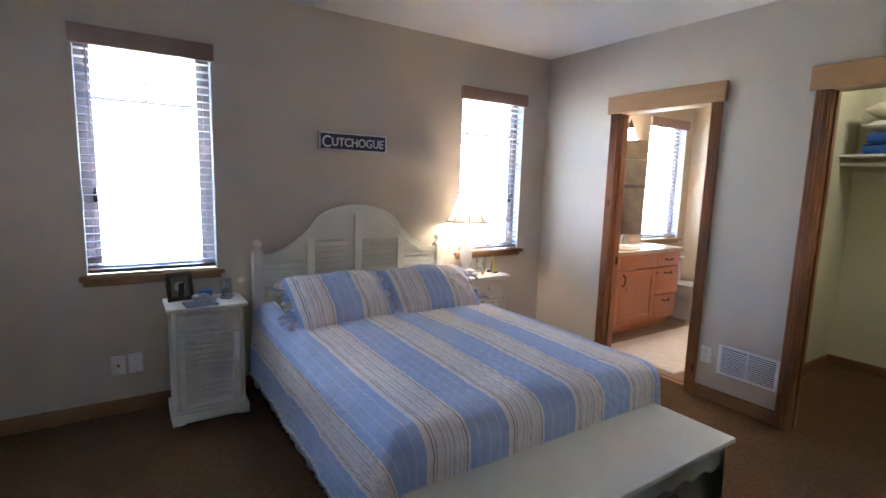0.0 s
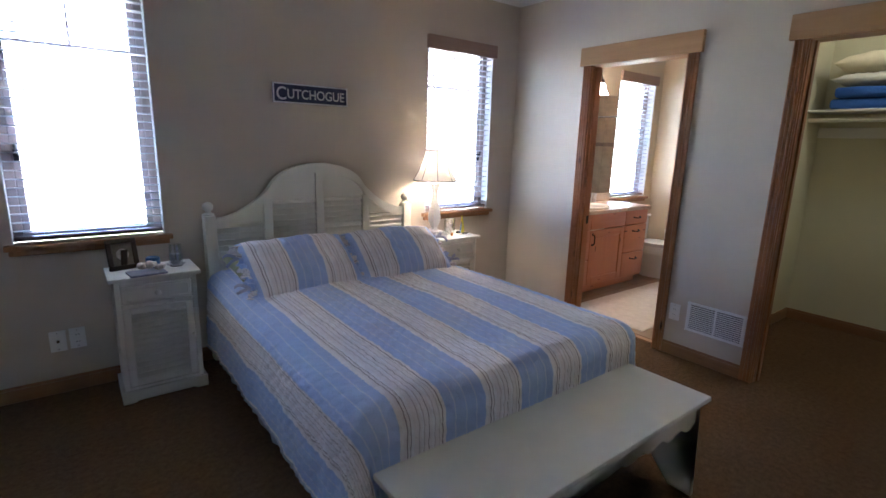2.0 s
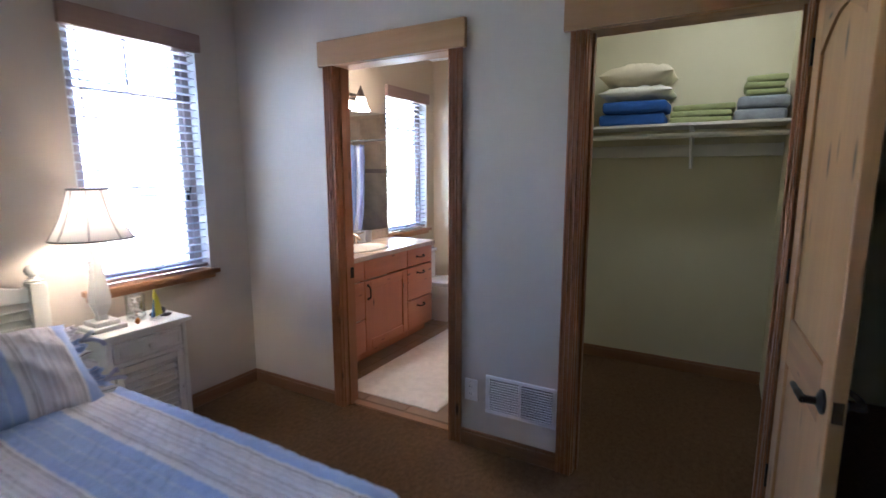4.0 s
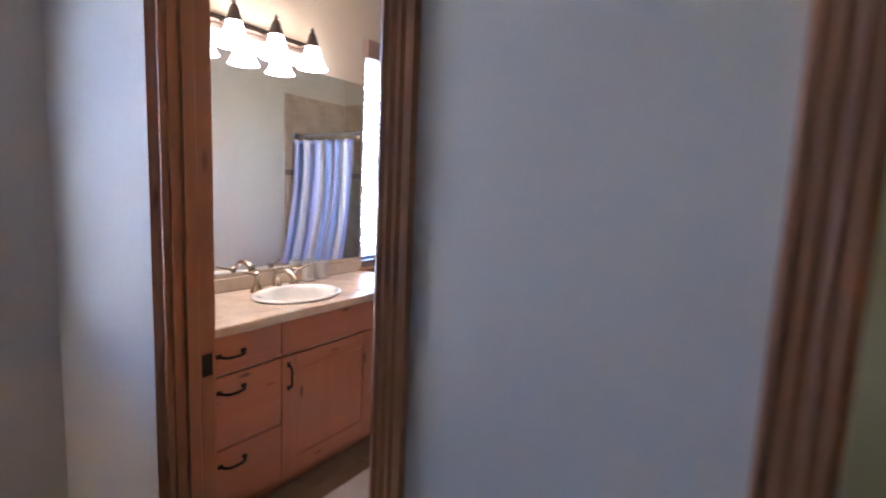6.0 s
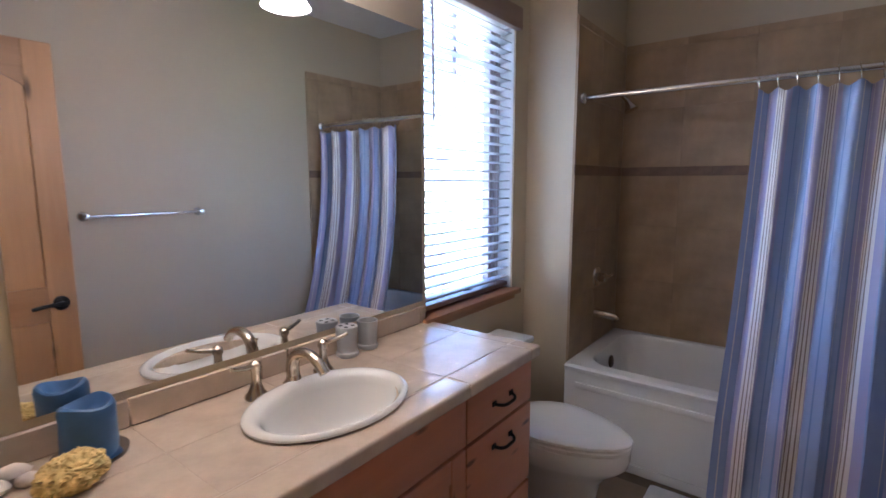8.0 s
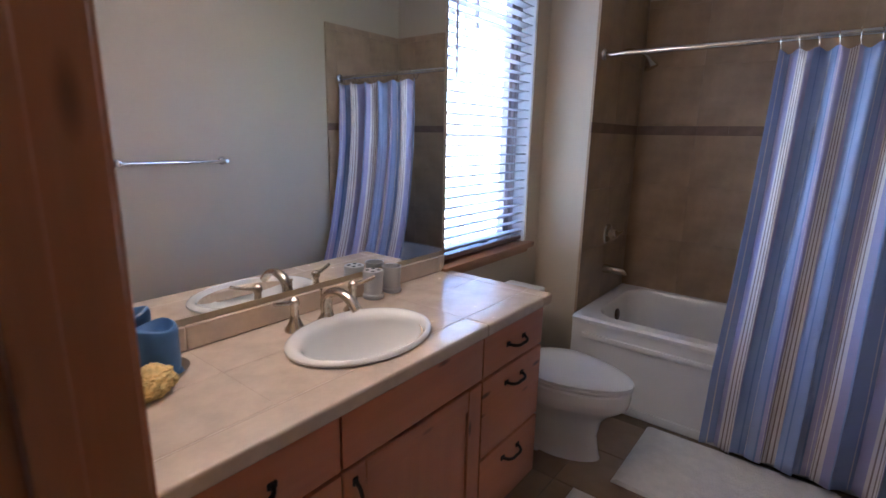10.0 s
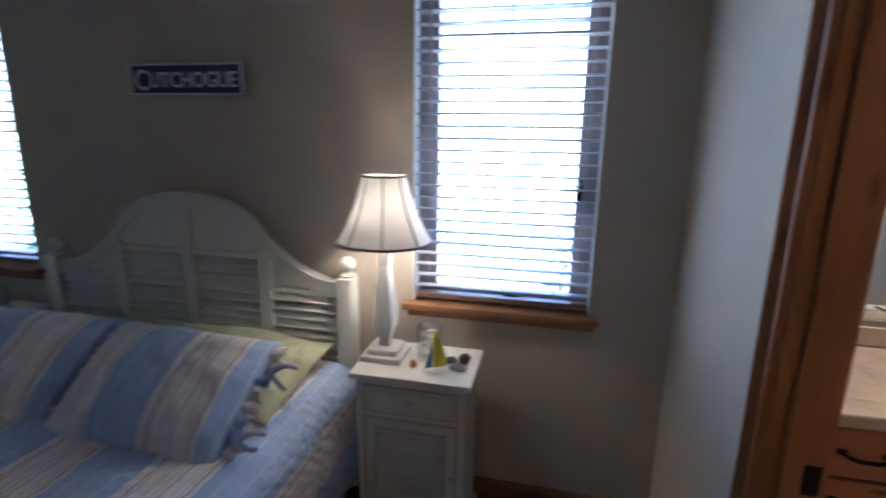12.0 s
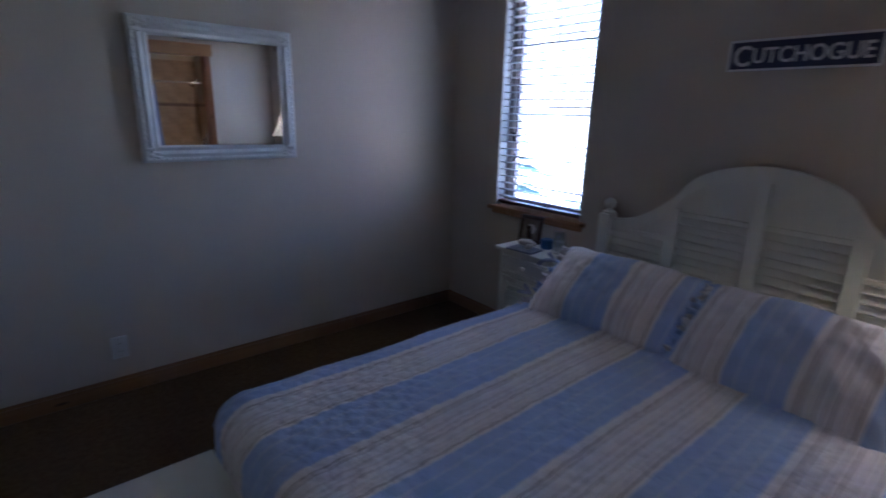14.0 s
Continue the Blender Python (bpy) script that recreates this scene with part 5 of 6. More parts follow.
def counter():
    """Tiled worktop with an oval cut-out for the basin, a bullnose front edge and a backsplash."""
    root = thing("countertop", pose(VX0, VF - 0.025, VH - 0.03), "beige tiled bathroom countertop with bullnose edge", "countertop")
    w, d = VX1 - VX0 + 0.022, VB - VF + 0.025
    cx, cy, rx, ry = SINK[0] - VX0, SINK[1] - VF + 0.025, 0.190, 0.142
    bm = bmesh.new()
    n = 48
    def ringpt(k):
        a = 2 * math.pi * k / n
        return cx + rx * math.cos(a), cy + ry * math.sin(a)
    def edgept(k):
        a = 2 * math.pi * k / n
        c, s = math.cos(a), math.sin(a)
        t = min((((w - cx) if c > 0 else cx) / abs(c)) if abs(c) > 1e-6 else 9, (((d - cy) if s > 0 else cy) / abs(s)) if abs(s) > 1e-6 else 9)
        return cx + t * c, cy + t * s
    corner_at = {}
    for z in (0.0, 0.0302):
        corner_at[z] = [bm.verts.new((x, y, z)) for x, y in ((0, 0), (w, 0), (w, d), (0, d))]
    inner = {z: [bm.verts.new((*ringpt(k), z)) for k in range(n)] for z in (0.0, 0.0302)}
    outer = {z: [bm.verts.new((*edgept(k), z)) for k in range(n)] for z in (0.0, 0.0302)}
    for z in (0.0, 0.0302):
        for k in range(n):
            bm.faces.new((inner[z][k], outer[z][k], outer[z][(k + 1) % n], inner[z][(k + 1) % n]))
        for c in corner_at[z]:
            best = min(range(n), key=lambda k: (outer[z][k].co - c.co).length + (outer[z][(k + 1) % n].co - c.co).length)
            try:
                bm.faces.new((outer[z][best], c, outer[z][(best + 1) % n]))
            except ValueError:
                pass
    for k in range(n):
        bm.faces.new((inner[0.0][k], inner[0.0][(k + 1) % n], inner[0.0302][(k + 1) % n], inner[0.0302][k]))
    part("grout_bed", bm, GROUT, root, "pale grout", smooth=False)
    part("front_edge", solid(0, 0, -0.006, w, 0.012, 0.0235, 0.002), GROUT, root, smooth=False)
    part("end_edge", solid(w - 0.012, 0.012, -0.006, w, d, 0.0235, 0.002), GROUT, root, smooth=False)
    xs = [0.0, 0.36, 0.69, 1.02, w - 0.052]
    ys = [0.085, 0.085 + 0.215, d]
    gap = 0.0006
    for a, b in zip(xs, xs[1:]):
        for c, e in zip(ys, ys[1:]):
            bm = bmesh.new()
            # cells that meet the basin are cut by its oval
            near = max(0, max(a - cx, cx - b)) < rx and max(0, max(c - cy, cy - e)) < ry
            if not near:
                box(bm, a + gap, c + gap, 0.0, b - gap, e - gap, 0.031, 0.0005)
                part("tile", bm, COUNTER_TILE, root)
                continue
            m = 14
            grid = {}
            for i in range(m + 1):
                for j in range(m + 1):
                    x, y = a + gap + (b - a - 2 * gap) * i / m, c + gap + (e - c - 2 * gap) * j / m
                    q = math.hypot((x - cx) / rx, (y - cy) / ry)
                    if q < 1:
                        q = max(q, 0.02)
                        x, y = cx + (x - cx) / q, cy + (y - cy) / q
                        x, y = min(max(x, a + gap), b - gap), min(max(y, c + gap), e - gap)
                        inside = True
                    else:
                        inside = False
                    grid[i, j] = (bm.verts.new((x, y, 0.031)), inside)
            for i in range(m):
                for j in range(m):
                    q = [grid[i, j], grid[i + 1, j], grid[i + 1, j + 1], grid[i, j + 1]]
                    if not all(k[1] for k in q):
                        bm.faces.new([k[0] for k in q])
            ext = bmesh.ops.extrude_face_region(bm, geom=bm.faces[:])
            bmesh.ops.translate(bm, vec=(0, 0, -0.012), verts=[v for v in ext["geom"] if isinstance(v, bmesh.types.BMVert)])
            part("tile", bm, COUNTER_TILE, root, smooth=False)
    for a, b in ((0.0, xs[3]), (xs[3], xs[4])):
        part("edge_tile", solid(a + gap, -0.008, -0.008, b - gap, 0.085 - gap, 0.0315, 0.009, 3), COUNTER_TILE, root)
    part("edge_tile", solid(w - 0.052 + gap, -0.008, -0.008, w + 0.008, 0.085 - gap, 0.0315, 0.009, 3), COUNTER_TILE, root)
    for c, e in zip(ys, ys[1:]):
        part("edge_tile", solid(w - 0.052 + gap, c + gap, -0.008, w + 0.008, e - gap, 0.0315, 0.009, 3), COUNTER_TILE, root)
    for a, b in zip(xs, xs[1:] + [w]):
        part("splash_tile", solid(a + gap, d - 0.014, 0.033, min(b, w - 0.022) - gap, d - 0.001, 0.098, 0.003), COUNTER_TILE, root)
    return root


SINK = (4.158, 3.115)
counter()
CT = VH + 0.0015


def sink():
    root = thing("basin", pose(SINK[0], SINK[1], CT), "white oval drop-in porcelain basin", "sink")
    prof = [(0.186, -0.002), (0.215, 0.0), (0.222, 0.005), (0.222, 0.010), (0.217, 0.015), (0.209, 0.017), (0.200, 0.016), (0.191, 0.011), (0.184, 0.002), (0.178, -0.014), (0.166, -0.050), (0.125, -0.105), (0.06, -0.128), (0.022, -0.131), (0.022, -0.140), (0.07, -0.137), (0.14, -0.112), (0.178, -0.05), (0.184, -0.004)]
    bm = bmesh.new()
    rings = []
    n = 56
    for r, z in prof:
        rings.append([bm.verts.new((r * math.cos(2 * math.pi * i / n), r * 0.76 * math.sin(2 * math.pi * i / n) - 0.014 * min(1.0, max(0.0, (0.212 - r) / 0.03)), z)) for i in range(n)])
    ring_faces(bm, rings, cap=False)
    part("bowl", bm, PORCELAIN, root)
    part("drain", lathe([(0.024, -0.131), (0.024, -0.127), (0.016, -0.126), (0.001, -0.128)], 20, (0, -0.012, 0)), NICKEL, root, "metal drain")
    bm = lathe([(0.011, 0), (0.011, 0.004)], 16)
    part("overflow", bm, BRONZE, root, at=pose(0.0, -0.1435, -0.026, -72))
    return root


sink()


def faucet():
    root = thing("faucet", pose(4.172, 3.285, CT + 0.002) @ Matrix.Diagonal((1.1, 1.15, 1.0, 1)), "brushed nickel widespread basin faucet with two levers", "faucet")
    part("spout_base", lathe([(0.026, -0.008), (0.026, 0.004), (0.019, 0.012), (0.015, 0.03)], 20), NICKEL, root)
    pts = [(0, 0, 0.02), (0, 0.004, 0.055), (0, -0.012, 0.088), (0, -0.050, 0.101), (0, -0.090, 0.090), (0, -0.116, 0.060)]
    sm = []
    for i in range(len(pts) - 2):
        a, b, c = (Vector(pts[i]) + Vector(pts[i + 1])) / 2, Vector(pts[i + 1]), (Vector(pts[i + 1]) + Vector(pts[i + 2])) / 2
        sm += bend(a, b, c, 5)[:-1]
    sm = [Vector(pts[0])] + sm + [Vector(pts[-1])]
    n = len(sm)
    part("spout", tube(sm, [0.0165 - 0.004 * i / n for i in range(n)], 14), NICKEL, root)
    part("lift_rod", tube([(0, 0.022, 0.0), (0, 0.022, 0.085), (0, 0.022, 0.092)], [0.003, 0.003, 0.006], 8), NICKEL, root)
    for s in (-1, 1):
        h = part("handle", lathe([(0.027, -0.008), (0.027, 0.003), (0.018, 0.016), (0.011, 0.038), (0.010, 0.068), (0.014, 0.076), (0.012, 0.090), (0.004, 0.097)], 20, (s * 0.098, 0.006, 0)), NICKEL, root)
        part("lever", tube(bend((s * 0.098, 0.006, 0.084), (s * 0.13, -0.002, 0.084), (s * 0.098 + s * 0.068, -0.012, 0.099)), [0.0065] * 6 + [0.0055] * 5, 10), NICKEL, h)
    return root


faucet()
bm_ = solid(3.620, NORTH - 0.014, 0.907, 4.846, NORTH - 0.0095, 1.922, 0.0)
mirror_b = tagged(part("vanity_mirror", bm_, MIRROR, None, smooth=False), "large frameless vanity mirror above the backsplash", "mirror")


def vanity_light():
    xs = (4.360, 4.150, 3.940, 3.730)
    root = thing("vanity_light", pose((xs[0] + xs[-1]) / 2, NORTH - 0.009, 2.018), "bronze vanity light bar with four lit frosted bell shades", "lamp")
    half = (xs[0] - xs[-1]) / 2
    part("back_plate", solid(-half - 0.075, -0.022, -0.028, half + 0.075, 0, 0.028, 0.008, 2), BRONZE, root)
    part("rail", tube([(-half - 0.06, -0.026, 0), (half + 0.06, -0.026, 0)], 0.012, 12), BRONZE, root)
    for x in xs:
        lx = x - (xs[0] + xs[-1]) / 2
        arm = part("arm", tube(bend((lx, -0.025, 0.0), (lx, -0.09, -0.02), (lx, -0.128, 0.052)), 0.007, 10), BRONZE, root)
        part("finial", lathe([(0.004, 0.040), (0.010, 0.046), (0.007, 0.054), (0.011, 0.061), (0.004, 0.069), (0.001, 0.076)], 12, (lx, -0.128, 0)), BRONZE, arm)
        part("socket_cap", lathe([(0.034, -0.018), (0.030, 0.0), (0.024, 0.012), (0.021, 0.028), (0.012, 0.048), (0.002, 0.052)], 18, (lx, -0.128, 0)), BRONZE, arm)
        bm = bmesh.new()
        rings = []
        for r, z in ((0.031, -0.014), (0.036, -0.034), (0.046, -0.070), (0.060, -0.102), (0.074, -0.121), (0.072, -0.122), (0.057, -0.101), (0.043, -0.070), (0.033, -0.034), (0.028, -0.016)):
            rings.append([bm.verts.new((lx + r * math.cos(2 * math.pi * i / 28), -0.128 + r * math.sin(2 * math.pi * i / 28), z)) for i in range(28)])
        ring_faces(bm, rings, cap=False)
        part("bell_shade", bm, BELL, arm, "glowing frosted glass bell shade")
    return root


vanity_light()


def cup(at, holes, label, name, h):
    root = thing(name, at, label, "bathroom cup")
    if holes:
        part("body", lathe([(0.030, 0), (0.036, 0.004), (0.036, 0.014), (0.031, 0.018), (0.033, 0.06), (0.036, h - 0.006), (0.034, h), (0.001, h)], 24), CUP, root)
        for k in range(4):
            a = math.pi / 4 + math.pi / 2 * k
            part("hole", lathe([(0.007, h + 0.0004), (0.007, h + 0.0012)], 12, (0.019 * math.cos(a), 0.019 * math.sin(a), 0)), DARKHOLE, root)
    else:
        part("body", lathe([(0.029, 0), (0.034, 0.004), (0.034, 0.014), (0.030, 0.018), (0.032, 0.06), (0.035, h), (0.031, h), (0.028, 0.06), (0.026, 0.02), (0.001, 0.016)], 24), CUP, root)
    return root


cup(pose(4.412, 3.338, CT), True, "grey ceramic toothbrush holder on the counter", "toothbrush_holder", 0.098)
cup(pose(4.506, 3.342, CT), False, "grey ceramic tumbler on the counter", "tumbler", 0.095)
cdl = thing("pillar_candle", pose(3.705, 3.312, CT) @ Matrix.Diagonal((0.88, 0.88, 0.95, 1)), "thick blue pillar candle on a silver dish", "candle")
part("dish", lathe([(0.055, 0), (0.072, 0.006), (0.076, 0.010), (0.070, 0.009), (0.052, 0.004)], 28), CHROME, cdl, "silver dish")
bm = bmesh.new()
rings = []
for r, z in ((0.055, 0.005), (0.057, 0.02), (0.055, 0.085), (0.056, 0.108), (0.052, 0.118), (0.046, 0.121), (0.040, 0.116), (0.032, 0.100), (0.018, 0.092), (0.002, 0.090)):
    rings.append([bm.verts.new((r * (1 + 0.03 * math.sin(3 * a + z * 30)) * math.cos(a), r * (1 + 0.03 * math.cos(2 * a)) * math.sin(a), z + 0.006 * (z / 0.12) * math.sin(2 * a + 0.6))) for a in (2 * math.pi * i / 32 for i in range(32))])
ring_faces(bm, rings)
part("wax", bm, WAX_BLUE, cdl)
part("wick", tube([(0, 0, 0.088), (0.002, 0.001, 0.101)], 0.0014, 6), DARKHOLE, cdl)
bm = bmesh.new()
made = bmesh.ops.create_icosphere(bm, subdivisions=5, radius=1.0)["verts"]
for v in made:
    k = 1 + 0.12 * noise.noise(v.co * 2.1) + 0.10 * noise.noise(v.co * 6.0) - 0.30 * max(0.0, noise.noise(v.co * 13.0)) - 0.12 * abs(noise.noise(v.co * 21.0))
    v.co = Vector((v.co.x * 0.062 * k, v.co.y * 0.05 * k, max(v.co.z * 0.036 * k, -0.026) + 0.026))
tagged(part("sea_sponge", bm, SPONGE, None, at=pose(3.650, 3.222, CT, 0, 0, 20)), "yellow natural sea sponge on the counter", "sponge")
for x, y, r in ((3.585, 3.325, 0.022), (3.555, 3.295, 0.018), (3.60, 3.29, 0.016)):
    tagged(part("seashell", blob(r * 1.3, r, r * 0.8, (0, 0, r * 0.78), 2, 0.25), SHELL, None, at=pose(x, y, CT, 0, 0, x * 900)), "small pink-white seashell on the counter", "seashell", "seashells on the counter")


def toilet():
    """Two-piece toilet facing south; local: tank back at y=0, bowl towards -y."""
    root = thing("toilet", pose(5.205, NORTH - 0.022, 0) @ Matrix.Diagonal((0.95, 1, 0.93, 1)), "white porcelain toilet with closed lid", "toilet")
    part("tank", solid(-0.215, -0.185, 0.36, 0.215, 0, 0.675, 0.03, 3), PORCELAIN, root)
    part("tank_lid", solid(-0.225, -0.195, 0.675, 0.225, 0.005, 0.708, 0.012, 3), PORCELAIN, root)
    part("flush_lever", tube([(-0.15, -0.187, 0.64), (-0.15, -0.205, 0.64), (-0.09, -0.21, 0.63)], 0.007, 8), CHROME, root)
    def egg(z, scale, back, front, wid, bm, n=40):
        ring = []
        for i in range(n):
            a = 2 * math.pi * i / n
            s, c = math.sin(a), math.cos(a)
            y = (back if s > 0 else front) * s
            x = wid * c * (1 - 0.18 * max(0, -s))
            ring.append(bm.verts.new((x * scale, -0.42 + y * scale, z)))
        return ring
    bm = bmesh.new()
    rows = [egg(0.0, 1, 0.26, 0.19, 0.115, bm), egg(0.03, 1, 0.25, 0.18, 0.108, bm), egg(0.12, 1, 0.24, 0.165, 0.10, bm), egg(0.20, 1, 0.24, 0.180, 0.118, bm), egg(0.245, 1, 0.24, 0.215, 0.140, bm), egg(0.28, 1, 0.24, 0.260, 0.170, bm), egg(0.305, 1, 0.24, 0.283, 0.183, bm), egg(0.34, 1, 0.24, 0.291, 0.188, bm), egg(0.375, 1, 0.24, 0.290, 0.187, bm), egg(0.385, 0.96, 0.24, 0.29, 0.185, bm)]
    ring_faces(bm, rows)
    part("bowl", bm, PORCELAIN, root)
    bm = bmesh.new()
    ring_faces(bm, [egg(0.387, 0.985, 0.21, 0.292, 0.187, bm), egg(0.392, 1, 0.21, 0.295, 0.189, bm), egg(0.400, 1, 0.21, 0.295, 0.189, bm), egg(0.404, 0.98, 0.21, 0.295, 0.187, bm)])
    part("seat", bm, PORCELAIN, root)
    bm = bmesh.new()
    ring_faces(bm, [egg(0.406, 0.985, 0.21, 0.292, 0.187, bm), egg(0.410, 1, 0.21, 0.297, 0.190, bm), egg(0.418, 0.995, 0.21, 0.297, 0.190, bm), egg(0.426, 0.93, 0.21, 0.295, 0.187, bm), egg(0.429, 0.6, 0.21, 0.295, 0.187, bm)])
    part("lid", bm, PORCELAIN, root)
    for s in (-1, 1):
        part("hinge", blob(0.018, 0.012, 0.010, (s * 0.07, -0.212, 0.412), 2), PORCELAIN, root)
        part("bolt_cap", blob(0.014, 0.014, 0.012, (s * 0.118, -0.36, 0.012), 2), PORCELAIN, root)
    return root


toilet()
TUB_X0, TUB_X1, TUB_Y0, TUB_Y1, TUB_H = 5.648, BATH_E - 0.012, BATH_S + 0.012, 3.133, 0.467


def tub():
    root = thing("bathtub", pose(TUB_X0, TUB_Y0, 0), "white alcove bathtub with panelled apron", "bathtub")
    w, l = TUB_X1 - TUB_X0, TUB_Y1 - TUB_Y0
    part("apron", solid(0.012, 0, 0.0, 0.035, l, TUB_H - 0.03, 0.004), ACRYLIC, root)
    part("apron_rib", solid(0.0, 0.06, TUB_H - 0.115, 0.014, l - 0.06, TUB_H - 0.085, 0.006, 2), ACRYLIC, root)
    part("apron_foot", solid(0.0, 0.0, 0.0, 0.014, l, 0.045, 0.006, 2), ACRYLIC, root)
    bm = bmesh.new()
    n = 64
    def loop(x0, x1, y0, y1, r, z):
        ring = []
        cxs = [(x1 - r, y1 - r, 0), (x0 + r, y1 - r, 90), (x0 + r, y0 + r, 180), (x1 - r, y0 + r, 270)]
        for cx, cy, a0 in cxs:
            for k in range(n // 4):
                a = radians(a0 + 90 * k / (n // 4 - 1))
                ring.append(bm.verts.new((cx + r * math.cos(a), cy + r * math.sin(a), z)))
        return ring
    rings = [loop(0.004, w, 0, l, 0.006, TUB_H - 0.032), loop(0.0, w, 0, l, 0.006, TUB_H - 0.012), loop(0.010, w - 0.006, 0.006, l - 0.006, 0.012, TUB_H),
             loop(0.075, w - 0.045, 0.075, l - 0.085, 0.13, TUB_H), loop(0.088, w - 0.055, 0.09, l - 0.097, 0.13, TUB_H - 0.016),
             loop(0.11, w - 0.075, 0.17, l - 0.12, 0.12, 0.20), loop(0.15, w - 0.11, 0.26, l - 0.16, 0.11, 0.10), loop(0.2, w - 0.16, 0.33, l - 0.22, 0.09, 0.085)]
    ring_faces(bm, rings, cap=False)
    bm.faces.new(rings[-1])
    part("basin", bm, ACRYLIC, root)
    bm = lathe([(0.034, 0), (0.034, 0.006), (0.026, 0.010), (0.001, 0.011)], 22)
    part("overflow_plate", bm, BRONZE, root, "dark overflow plate", at=pose(w / 2 + 0.01, l - 0.108, TUB_H - 0.085, 84))
    return root


tub()
fz = 3.133
fit_ = thing("tub_faucet", pose(6.06, fz, 0), "brushed nickel tub spout, valve and shower head", "faucet")
part("spout", tube([(0, 0, 0.635), (0, -0.05, 0.637), (0, -0.115, 0.632), (0, -0.128, 0.615)], [0.026, 0.022, 0.019, 0.017], 16), NICKEL, fit_)
bm = lathe([(0.055, 0), (0.052, 0.008), (0.026, 0.014), (0.024, 0.05), (0.016, 0.058), (0.001, 0.06)], 26)
part("valve", bm, NICKEL, fit_, at=pose(0, 0, 0.845, 90))
part("valve_lever", tube([(0, -0.05, 0.845), (0.03, -0.06, 0.848), (0.075, -0.062, 0.852)], [0.010, 0.008, 0.006], 10), NICKEL, fit_)
part("shower_arm", tube(bend((0, 0, 1.83), (0, -0.09, 1.845), (0, -0.13, 1.775)), 0.010, 10), NICKEL, fit_)
part("shower_head", lathe([(0.012, 0.03), (0.016, 0.01), (0.034, -0.025), (0.036, -0.032), (0.001, -0.034)], 20), NICKEL, fit_, at=pose(0, -0.135, 1.765, -25))

rod = thing("shower_rod", pose(5.78, 0, 1.775), "straight chrome shower rod between the walls", "rod")
part("bar", tube([(0, BATH_S + 0.012, 0), (0, fz, 0)], 0.0125, 14), CHROME, rod)
for y, a in ((BATH_S + 0.010, -90), (fz + 0.002, 90)):
    part("flange", lathe([(0.030, 0), (0.028, 0.008), (0.016, 0.016)], 18), CHROME, rod, at=pose(0, y, 0, a))


def curtain_material():
    m, nt, b = shader("shower_curtain_stripes")
    tc = nt.nodes.new("ShaderNodeTexCoord")
    sep = nt.nodes.new("ShaderNodeSeparateXYZ")
    nt.links.new(tc.outputs["UV"], sep.inputs[0])
    f = calc(nt, "FRACT", calc(nt, "DIVIDE", sep.outputs[0], 0.36))
    band = nt.nodes.new("ShaderNodeValToRGB")
    band.color_ramp.interpolation = "CONSTANT"
    blue, lilac, white, tan, deep = (0.28, 0.35, 0.57), (0.37, 0.35, 0.54), (0.70, 0.65, 0.63), (0.26, 0.20, 0.18), (0.15, 0.23, 0.45)
    stops = [(0.0, blue), (0.16, deep), (0.175, blue), (0.30, lilac), (0.41, white), (0.45, tan), (0.468, white), (0.50, tan), (0.512, white), (0.545, tan), (0.562, white),
             (0.59, lilac), (0.74, white), (0.75, lilac), (0.80, deep), (0.82, blue), (0.93, white), (0.945, blue)]
    e = band.color_ramp.elements
    while len(e) < len(stops):
        e.new(0.5)
    for el, (p, c) in zip(e, stops):
        el.position, el.color = p, (*c, 1)
    nt.links.new(f, band.inputs[0])
    nt.links.new(band.outputs[0], b.inputs["Base Color"])
    b.inputs["Roughness"].default_value = 0.42
    n = add(nt, "ShaderNodeTexNoise", Scale=280.0, Detail=2.0)
    nt.links.new(tc.outputs["UV"], n.inputs["Vector"])
    relief(nt, b, n.outputs[0], 0.12, 0.001)
    return m


